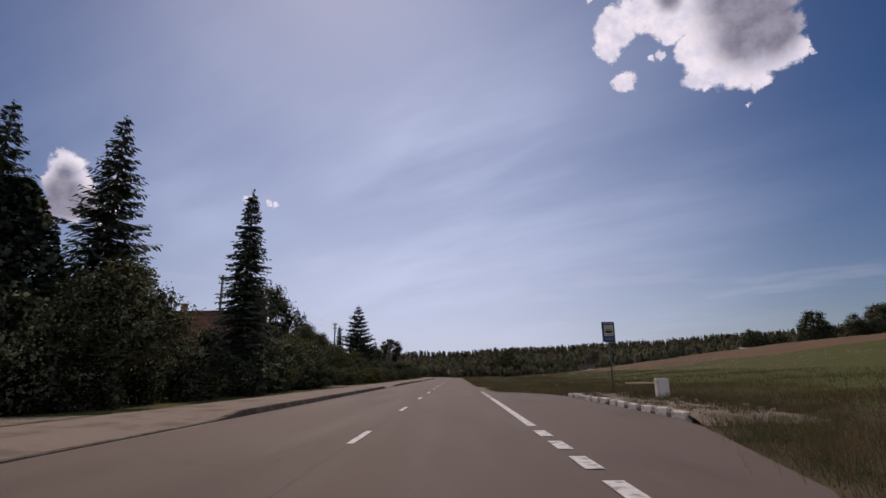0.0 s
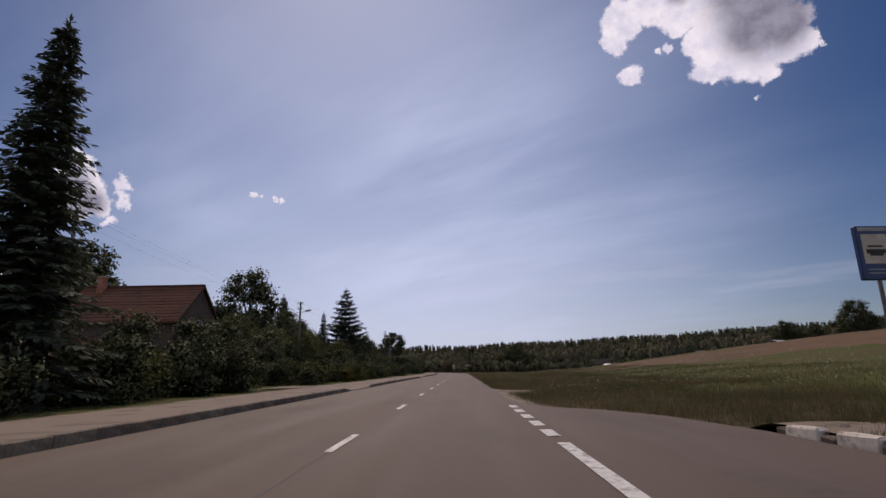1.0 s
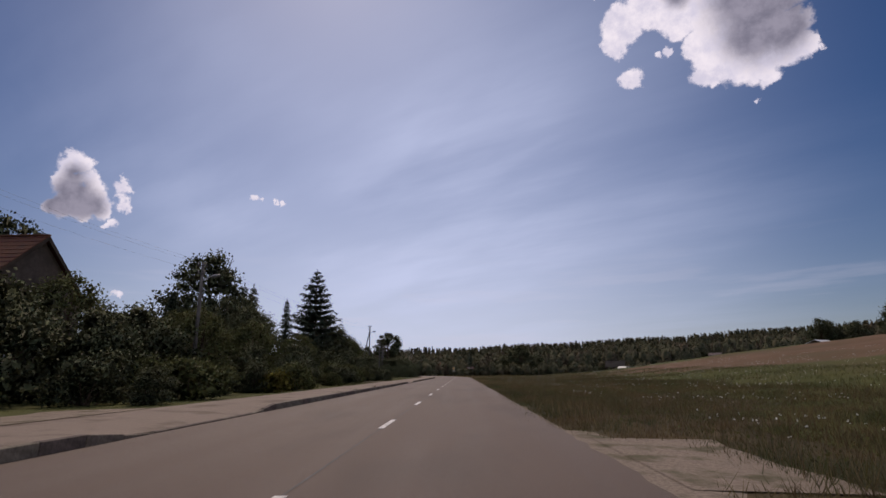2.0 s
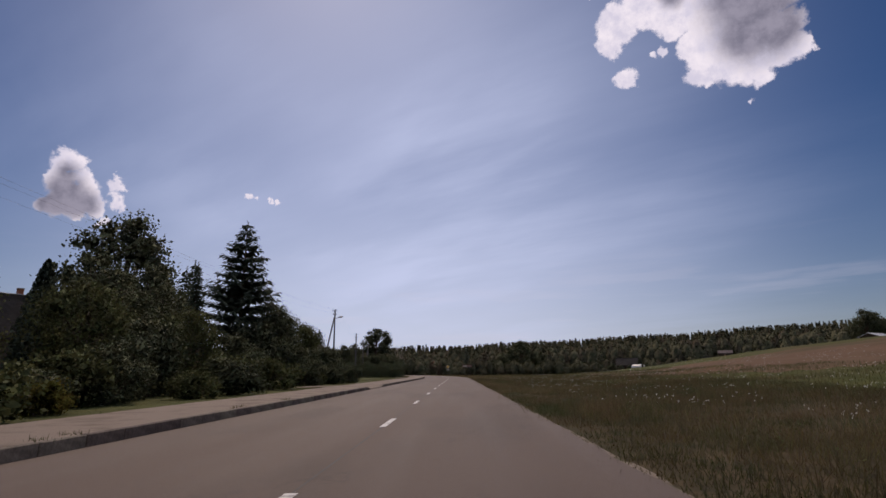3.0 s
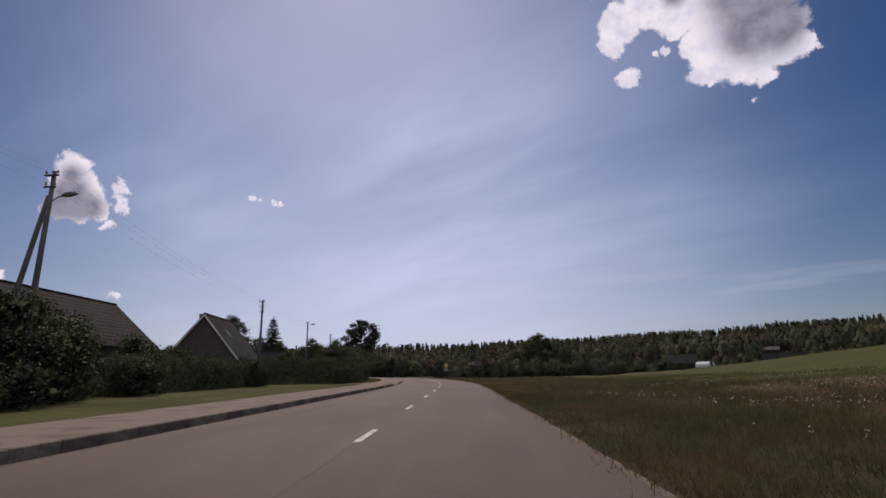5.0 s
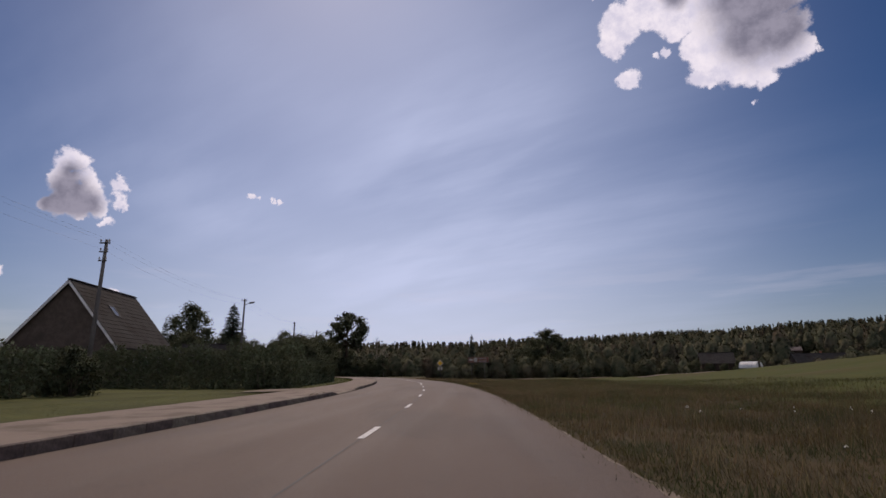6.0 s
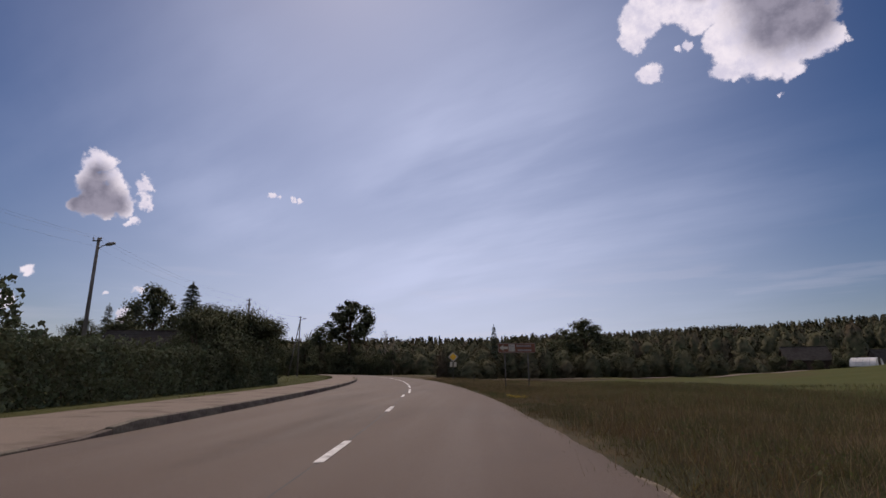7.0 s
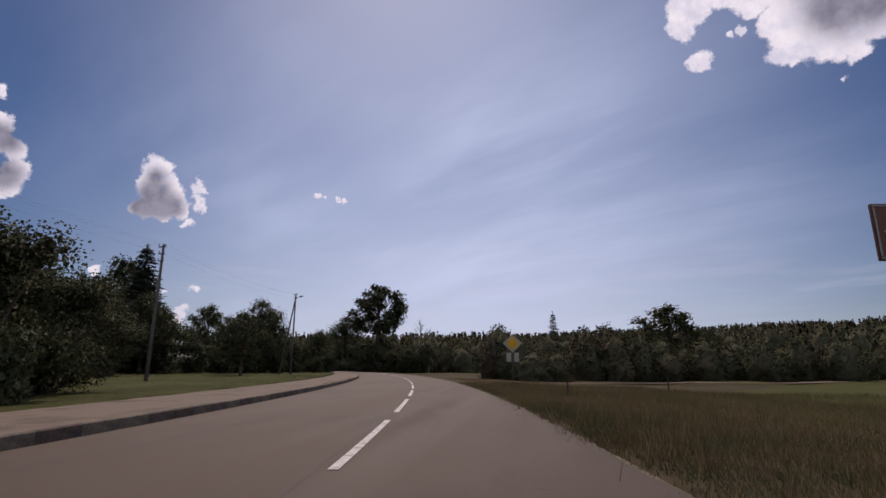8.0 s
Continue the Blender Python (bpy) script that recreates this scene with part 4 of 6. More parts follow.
for x, y, h in ((-11.3, 69.6, 1.5), (-11.6, 72.4, 1.3), (-11.4, 76.5, 1.1)):
    plant("shrub_yellow", x, y, h, "sunlit yellow-green bush beside the footpath", "bush", "bush", group="yellowish bushes")
for i in range(26):
    y = 17.5 + 4.0 * i
    if any(a - 1.5 < y < b + 1.5 for a, b in DRIVEWAYS):
        continue
    plant(("shrub", "thicket", "shrub_light")[i % 3], -12.3 - 0.9 * math.sin(i * 1.7), y, 1.9 + 0.6 * math.sin(i * 2.9), "low dark bush at the garden's edge", "bush", "bush", group="garden edge bushes", wide=1.25)
plant("oak", -49.8, 136.0, 23.6, "tall round-headed oak behind the gardens", "broadleaf_tree", wide=1.0)
plant("oak", -44.5, 128.0, 14.0, "dark leafy tree under a tall oak", "broadleaf_tree")
plant("spruce_far", -46.5, 150.0, 20.5, "pointed spruce behind the gardens", "spruce_tree")
plant("spruce_far", -43.0, 141.0, 17.5, "pointed spruce behind the gardens", "spruce_tree")
plant("thuja", -45.0, 116.0, 13.2, "dark pointed thuja in a garden", "thuja_tree", wide=0.9)
plant("lime", -41.5, 118.0, 11.8, "small leafy tree beside a thuja", "broadleaf_tree", wide=0.7)
plant("lime", -33.5, 117.0, 12.5, "dense dark garden tree", "broadleaf_tree", wide=1.1)
plant("lime", -30.5, 103.0, 10.8, "dense dark garden tree", "broadleaf_tree", wide=1.0)
plant("lime", -25.5, 99.5, 8.8, "dense dark garden tree", "broadleaf_tree", wide=1.1)
plant("spruce_far", -35.5, 120.0, 15.5, "pointed spruce among garden trees", "spruce_tree")
plant("lime", -29.0, 112.0, 9.5, "dense dark garden tree", "broadleaf_tree", wide=1.15)
plant("spruce_broad", -20.8, 110.9, 15.9, "broad spruce with open upturned tiers", "spruce_tree", turn=75)
plant("spruce_slim", -24.4, 109.0, 11.4, "slim young spruce beside a broad one", "spruce_tree")
plant("thicket", -17.5, 107.0, 6.0, "dense bush at the foot of a broad spruce", "bush", "bush")
plant("lime", -17.6, 112.5, 7.4, "dark leafy tree under a broad spruce", "broadleaf_tree", wide=1.05)
plant("lime", -23.0, 124.0, 9.6, "dark leafy tree behind the footpath", "broadleaf_tree", wide=0.95)
plant("apple", -20.2, 124.5, 7.5, "leafy fruit tree behind the footpath", "fruit_tree")
plant("apple", -19.4, 127.4, 6.7, "leafy fruit tree behind the footpath", "fruit_tree")
for x, y, h, k in ((-13.6, 108.5, 2.8, "shrub"), (-14.6, 112.0, 3.8, "thicket"), (-13.4, 116.0, 2.6, "shrub"), (-15.4, 119.5, 4.2, "thicket"), (-16.2, 124.0, 4.2, "thicket"),
                   (-14.6, 127.6, 2.4, "shrub"), (-16.8, 131.0, 4.6, "thicket"), (-18.4, 134.6, 4.8, "thicket"), (-20.5, 138.5, 4.8, "thicket"), (-18.8, 143.0, 2.8, "shrub"),
                   (-22.4, 148.0, 4.2, "thicket"), (-24.6, 153.0, 4.0, "thicket"), (-21.6, 157.0, 2.4, "shrub"), (-26.4, 160.0, 4.0, "thicket"), (-23.0, 165.0, 2.2, "shrub")):
    plant(k, x, y, h, "dense dark garden bush on a lawn", "bush", "bush", group="garden bushes")
# past the grey-roofed house
plant("thicket", -19.6, 162.6, 2.7, "dark bush at the foot of a power pole", "bush", "bush")
plant("spruce_slim", -50.2, 249.0, 16.2, "narrow pointed fir behind the houses", "spruce_tree", wide=1.8)
plant("oak", -70.0, 270.0, 18.4, "round dark tree behind the houses", "broadleaf_tree")
plant("spruce_far", -62.0, 252.0, 13.5, "pointed spruce in a row of garden trees", "spruce_tree")
plant("spruce_far", -66.0, 250.0, 12.5, "pointed spruce in a row of garden trees", "spruce_tree")
for x, y, h, k, w in ((-23.4, 205.0, 8.0, "willow", 0.8), (-25.5, 212.0, 8.2, "willow", 0.8), (-35.6, 249.0, 7.4, "lime", 1.15), (-41.5, 236.0, 6.8, "lime", 1.3), (-46.4, 272.0, 12.0, "lime", 1.15),
                      (-57.0, 262.0, 9.8, "lime", 1.2), (-60.0, 285.0, 10.5, "lime", 1.2), (-52.0, 281.0, 9.6, "lime", 1.2), (-54.0, 293.0, 10.4, "lime", 1.2),
                      (-74.0, 300.0, 14.2, "oak", 1.0), (-46.0, 298.0, 8.6, "lime", 1.3), (-50.0, 252.0, 8.5, "lime", 1.25)):
    plant(k, x, y, h, "dark leafy tree on the edge of the lawn", "broadleaf_tree", wide=w, group="lawn edge trees")
for x, y, h in ((-17.4, 196.5, 7.2), (-15.8, 192.0, 6.0), (-18.4, 200.5, 8.0), (-20.6, 204.8, 7.4), (-23.5, 209.5, 6.8), (-27.5, 213.5, 6.2), (-18.0, 203.4, 7.2), (-20.4, 208.6, 6.4)):
    plant("willow", x, y, h, "dense dark willow bush beside the footpath", "bush", "bush", group="hedge bushes")
for i in range(16):
    f = i / 15
    x, y = -52 + 9 * f + 3 * math.sin(i * 2.1), 232 + 62 * f
    plant(("thicket", "shrub", "thicket")[i % 3], x, y, 5.0 + 1.2 * math.sin(i * 2.3), "dark undergrowth bush at the lawn's edge", "bush", "bush", group="lawn edge bushes")
for x, y, h, k, w in ((-62.0, 240.0, 8.6, "lime", 1.3), (-54.0, 238.0, 9.0, "lime", 1.3), (-47.5, 247.0, 9.4, "lime", 1.2), (-40.0, 232.0, 6.6, "lime", 1.3), (-70.0, 236.0, 8.0, "lime", 1.4)):
    plant(k, x, y, h, "dark garden tree behind a long hedge", "broadleaf_tree", wide=w, group="garden trees")
plant("ash", -42.2, 329.6, 23.6, "tall tree with an open rounded crown on a bare trunk", "broadleaf_tree", wide=1.12)
for x, y, h, k in ((-42.6, 327.0, 7.5, "thicket"), (-39.0, 331.0, 6.5, "thicket"), (-45.5, 331.0, 8.5, "thicket"), (-36.0, 334.0, 6.0, "thicket"), (-48.5, 335.0, 9.0, "lime"), (-34.0, 338.0, 7.5, "thicket"), (-30.0, 342.0, 8.5, "lime")):
    plant(k, x, y, h, "dark bush round the foot of a tall tree", "bush", "bush", group="bend bushes", wide=1.15)
plant("spruce_far", 4.3, 305.0, 13.6, "lone pointed spruce rising above the wood", "spruce_tree", wide=0.95)
plant("lime", -57.0, 346.0, 16.6, "rounded dark tree beside the road bend", "broadleaf_tree", wide=1.15)
plant("lime", -48.0, 352.0, 13.0, "rounded dark tree beside the road bend", "broadleaf_tree", wide=1.2)


def build_hedge(name, s0, s1, off, height, thick, label, seed, across=None):
    """A clipped hedge: leaves over stems, along the road or across from a to b."""
    def at(s, w):
        if across is None:
            return along(s, off + w)[:2]
        (xa, ya), (xb, yb) = across
        ln = math.hypot(xb - xa, yb - ya)
        ux, uy = (xb - xa) / ln, (yb - ya) / ln
        return xa + ux * s - uy * w, ya + uy * s + ux * w

    rng = np.random.default_rng(seed)
    n = int((s1 - s0) * height * thick * 300)
    s, f, w = rng.uniform(s0, s1, n), rng.uniform(0, 1, n), rng.uniform(-1, 1, n)
    shell = rng.uniform(0, 1, n) < 0.75
    side = np.where(rng.uniform(0, 1, n) < 0.5, 1, -1)
    w = np.where(shell & (f < 0.9), side * rng.uniform(0.82, 1.05, n), w)
    lump = 1 + 0.10 * np.sin(s * 1.7) + 0.07 * np.sin(s * 4.1)
    pts = np.array([at(a, 0.5 * thick * b) for a, b in zip(s, w)])
    p = np.stack([pts[:, 0], pts[:, 1], 0.15 + f * height * lump], 1)
    x0, y0 = at((s0 + s1) / 2, 0)
    t = thing(name, pose(x0, y0, 0), label, "hedge")
    p -= np.array([x0, y0, 0])
    part_of("foliage", quads_mesh("foliage", np.concatenate([leaf_quads(rng, p[::3], 0.19, 0.0), leaf_quads(rng, p, 0.10, 0.0)])), M["leaf"], t)
    bm = bmesh.new()
    for a in np.arange(s0 + 0.4, s1, 0.9):
        x, y = at(a, rng.uniform(-0.2, 0.2))
        tube(bm, (x - x0, y - y0, 0.0), (x - x0 + rng.uniform(-0.2, 0.2), y - y0 + rng.uniform(-0.2, 0.2), height * 0.8), 0.03, 0.012, 5)
    part("branching", bm, M["bark"], t)["kind"] = "stuff"


build_hedge("hedge", 172.5, 206, -11.2, 2.1, 2.0, "long dark clipped hedge behind the footpath", 51)
build_hedge("hedge", 142, 163, -19.5, 2.3, 1.8, "dark hedge round a house's garden", 52)
build_hedge("hedge", 0, 24, 0, 3.0, 2.0, "tall dark hedge along a house's drive", 53, ((-11.5, 174.0), (-35.0, 177.5)))


# ---- far woods ----
def crown_hull(rng, x, y, z0, h, low, radius_at):
    """The lumpy closed inside of a far crown: quads and the way each of their corners looks."""
    rings, around = 9, 11
    f = np.linspace(0, 1, rings)[:, None]
    a = np.linspace(0, 2 * np.pi, around, endpoint=False)[None] + rng.uniform(0, 6)
    r = radius_at(f) * (0.66 + rng.uniform(-0.24, 0.24, (rings, around))) * np.where(f > 0.99, 0.25, 1.0)
    p = np.stack([x + r * np.cos(a), y + r * np.sin(a), z0 + h * (low + (0.97 - low) * f) + rng.normal(0, 0.02 * h, (rings, around))], -1)
    mid = np.array([x, y, z0 + h * (low + 0.35 * (1 - low))])
    n = (p - mid) / np.array([1, 1, max(0.6, 0.22 * h)])
    n = n / np.linalg.norm(n, axis=-1, keepdims=True) + rng.normal(0, 0.28, n.shape)
    n /= np.linalg.norm(n, axis=-1, keepdims=True)
    k = np.arange(around)
    k2 = (k + 1) % around
    pick = [(i, k, i, k2, i + 1, k2, i + 1, k) for i in range(rings - 1)]
    quads = [np.concatenate([np.stack([v[b[0], b[1]], v[b[2], b[3]], v[b[4], b[5]], v[b[6], b[7]]], 1) for b in pick]) for v in (p, n)]
    return quads


def build_woods(name, spots, seed, mat, label, size=1.15, quads=110, bushy=False):
    """Many far trees in one mesh: leaf clumps round the lumpy mass of each crown, on trunks."""
    rng = np.random.default_rng(seed)
    out, face = [], []
    for x, y, h, w, pointed in spots:
        z0, h = ground_at(x, y) - 0.2, max(h, 1.2)
        low = 0.0 if bushy else 0.10 if not pointed else 0.06

        def radius_at(f):
            if bushy:
                return w * np.sqrt(np.clip(1.02 - f * f, 0, 1))
            return w * ((1 - f) ** 0.75 if pointed else np.sin(np.pi * np.clip(f * 0.83 + 0.15, 0, 1)) ** 0.6)

        f = rng.uniform(0, 1, quads) ** 0.8
        a = rng.uniform(0, 6.283, quads)
        r = radius_at(f) * rng.uniform(0.72, 1.12, quads)
        p = np.stack([x + r * np.cos(a), y + r * np.sin(a), z0 + h * (low + (1 - low) * f) + rng.normal(0, 0.25, quads)], 1)
        out.append(leaf_quads(rng, p, size * (h / 16) ** 0.5, 0.2))
        turned = outward(rng, p, np.array([x, y, z0 + h * (0.1 if bushy else 0.4)]), 0.2)
        face.append(np.repeat(turned[:, None], 4, axis=1))
        hull, look_out = crown_hull(rng, x, y, z0, h, low, radius_at)
        out.append(hull)
        face.append(look_out)
        if bushy:
            continue
        ww = 0.012 * h
        base = np.array([x, y, z0])
        out.append((base + np.array([[[-ww, 0, 0], [ww, 0, 0], [ww * 0.5, 0, h * 0.8], [-ww * 0.5, 0, h * 0.8]],
                                     [[0, -ww, 0], [0, ww, 0], [0, ww * 0.5, h * 0.8], [0, -ww * 0.5, h * 0.8]]])))
        face.append(np.repeat(np.array([[0, -1.0, 0], [-1.0, 0, 0]])[:, None], 4, axis=1))
    me = quads_mesh(name, np.concatenate(out), np.concatenate(face))
    me.materials.append(mat)
    return tagged(new(name, me), label, "woodland", kind="stuff")


def wood_spots(seed, line, rows, step, gap, h0, h1, w, conifer=0.4):
    """Places of trees in rows behind a polyline of the wood's edge."""
    rng = np.random.default_rng(seed)
    pts = np.array(line, float)
    seg = np.linalg.norm(np.diff(pts, axis=0), axis=1)
    cum = np.concatenate([[0], np.cumsum(seg)])
    spots = []
    for r in range(rows):
        for d in np.arange(0, cum[-1], step):
            d2 = d + rng.uniform(-0.4, 0.4) * step
            x, y = np.interp(d2, cum, pts[:, 0]), np.interp(d2, cum, pts[:, 1])
            i = max(0, min(len(seg) - 1, int(np.searchsorted(cum, d2) - 1)))
            t = (pts[i + 1] - pts[i]) / seg[i]
            nrm = np.array([-t[1], t[0]])
            x, y = np.array([x, y]) + nrm * (r * gap + rng.uniform(-2, 2))
            h = rng.uniform(h0, h1) + 1.6 * math.sin(d * 0.045 + r) + rng.normal(0, 0.7)
            spots.append((x, y, h, w * rng.uniform(0.8, 1.25), rng.uniform() < conifer))
    return spots


# the skyline of the wood, from the hill round to behind the bend: x, y and the height of the tree tops above the road
SKYLINE = ((700, 130, 60), (600, 330, 55), (455, 545, 50), (354, 610, 45), (252, 640, 39.5), (145, 631, 34.5), (60, 610, 30), (0, 590, 27.5), (-60, 570, 25.5), (-110, 530, 23), (-170, 480, 20))


def skyline_spots(seed, rows, step, gap):
    """Trees in rows along the skyline, each as tall as its place leaves it."""
    rng = np.random.default_rng(seed)
    pts = np.array(SKYLINE, float)
    cum = np.concatenate([[0], np.cumsum(np.hypot(*np.diff(pts[:, :2], axis=0).T))])
    spots = []
    for r in range(rows):
        for d in np.arange(0, cum[-1], step):
            d2 = d + rng.uniform(-0.45, 0.45) * step
            x, y, top = (np.interp(d2, cum, pts[:, i]) for i in range(3))
            k = 1 - r * gap / math.hypot(x, y - 90)
            x, y = x * k, 90 + (y - 90) * k
            top = top * k + rng.normal(0, 0.75) + 0.7 * math.sin(d * 0.05 + r) - 1.0 * (r == rows - 1)
            spots.append((x, y, max(6.0, top - ground_at(x, y)), rng.uniform(2.6, 3.9), rng.uniform() < 0.5))
    return spots


def slope_spots(seed, n):
    """Trees over the slope between the meadow's edge and the skyline, none rising above it."""
    rng = np.random.default_rng(seed)
    pts = np.array(SKYLINE, float)
    az = np.degrees(np.arctan2(pts[:, 0], pts[:, 1] - 90))[::-1]
    reach, tops = np.hypot(pts[:, 0], pts[:, 1] - 90)[::-1], pts[::-1, 2]
    spots = []
    for i in range(n):
        a = rng.uniform(-20, 62)
        near = np.interp(a, (-20, -4, 8, 20, 34, 48, 62), (300, 290, 300, 300, 300, 300, 320))
        far = np.interp(a, az, reach)
        f = rng.uniform(0, 0.92)
        d = near + (far - near) * f
        x, y = d * math.sin(radians(a)), 90 + d * math.cos(radians(a))
        line = 1.15 + (np.interp(a, az, tops) - 1.15) * d / far
        h = (line - ground_at(x, y)) * rng.uniform(0.62, 0.88)
        if h > 2.0:
            spots.append((x, y, h, min(4.2, 0.9 + 0.26 * h) * rng.uniform(0.85, 1.3), rng.uniform() < 0.25))
    return spots


def below_sight(spots):
    """The trees stay low in the dip before the barn on the far slope."""
    kept = []
    for x, y, h, w, pointed in spots:
        f = (y - 74) / 418
        if abs(x - 219 * f) < 10 and f < 0.94:
            h = min(h, 1.15 + 0.020 * math.hypot(x, y - 80) - ground_at(x, y))
            if h < 1.2:
                continue
        kept.append((x, y, h, w, pointed))
    return kept


build_woods("far_woods", skyline_spots(61, 3, 3.3, 6.0), 62, M["leaf_far"], "long dark wall of mixed woodland on the horizon", 1.15, 90)
build_woods("hillside_woods", below_sight(slope_spots(75, 1000)), 76, M["leaf_far"], "dark mixed woodland covering a low hillside", 0.85, 150)
NEAR_EDGE = ((250, 318), (180, 365), (120, 385), (64, 395), (20, 398), (-18, 385), (-36, 360))
build_woods("wood_edge_shrubs", below_sight(wood_spots(63, NEAR_EDGE, 3, 4.0, 8.0, 5.0, 9.5, 3.6, 0.05)), 64, M["leaf_far"], "dark scrub and low trees before the woodland", 0.62, 330, True)
LOW = ((150, 345), (95, 352), (50, 350), (14, 340), (-8, 318))
build_woods("roadside_scrub", wood_spots(65, LOW, 2, 5.0, 6.0, 3.0, 6.5, 3.2, 0.0), 66, M["leaf_far"], "dark scrub before the woodland", 0.55, 420, True)
LANE_SIDE = ((-2, 252), (6, 256), (22, 263), (40, 270), (56, 279))
build_woods("lane_scrub", wood_spots(67, LANE_SIDE, 3, 4.2, 4.5, 2.4, 5.2, 2.7, 0.0), 68, M["leaf_far"], "dark scrub along a field lane", 0.36, 1500, True)
build_woods("bend_scrub", wood_spots(73, ((-66, 336), (-52, 343), (-38, 352), (-20, 362)), 2, 2.6, 3.5, 2.6, 4.4, 2.3, 0.0), 74, M["leaf_far"], "low dark bushes at the far end of the bend", 0.5, 520, True)
build_woods("garden_trees", wood_spots(69, ((-135, 20), (-120, 110), (-105, 200), (-100, 300)), 3, 4.0, 6.0, 6.5, 9.5, 3.4, 0.2), 70, M["leaf_far"], "far dark garden trees behind the houses", 1.1, 150, True)
plant("oak", 31.0, 316.0, 15.4, "broad oak with a clumpy crown before the woodland", "broadleaf_tree", wide=1.5)
plant("lime", 41.0, 322.0, 11.0, "leafy tree beside a broad oak", "broadleaf_tree", wide=1.3)
plant("lime", 22.0, 326.0, 10.0, "leafy tree beside a broad oak", "broadleaf_tree", wide=1.3)
for x, y, h, k in ((127, 225, 13.2, "lime"), (132, 229, 13.0, "oak"), (144, 209, 18.0, "oak"), (150, 214, 14.5, "lime"), (158, 207, 16.0, "lime"), (166, 203, 18.0, "oak"), (138, 222, 11.5, "lime"), (172, 212, 19.5, "oak")):
    plant(k, x, y, h, "dark leafy tree on the hill crest", "broadleaf_tree", wide=1.1, group="crest trees")


def build_bare_tree(x, y, height):
    """A dead tree: trunk and thin bare branches."""
    rng = np.random.default_rng(71)
    t = thing("bare_tree", on_ground(x, y), "thin bare grey tree among leafy ones", "tree")
    bm = bmesh.new()
    limb(bm, [(0, 0, -0.2), (0.2, 0, height * 0.5), (0.5, 0.1, height)], 0.24, 0.04, 7)
    part("trunk", bm, M["wood_grey"], t)
    for i in range(16):
        z = height * (0.35 + 0.6 * i / 16)
        a, ln = i * 2.4, height * rng.uniform(0.16, 0.34) * (1.2 - i / 18)
        tip = Vector((ln * math.cos(a) * 0.7 + 0.3, ln * math.sin(a) * 0.7, z + ln * 0.8))
        bm = bmesh.new()
        limb(bm, [(0.2, 0, z), tuple((Vector((0.2, 0, z)) + tip) / 2 + Vector((0, 0, -0.2))), tuple(tip)], 0.1, 0.03, 5)
        for j in range(4):
            f = rng.uniform(0.4, 0.95)
            p = Vector((0.2, 0, z)).lerp(tip, f)
            tube(bm, p, p + Vector((rng.uniform(-0.8, 0.8), rng.uniform(-0.8, 0.8), rng.uniform(0.4, 1.3))), 0.045, 0.015, 4)
        part("branch", bm, M["wood_grey"], t)


build_bare_tree(-33.0, 343.0, 15.6)
build_bare_tree(-30.6, 346.0, 13.0)


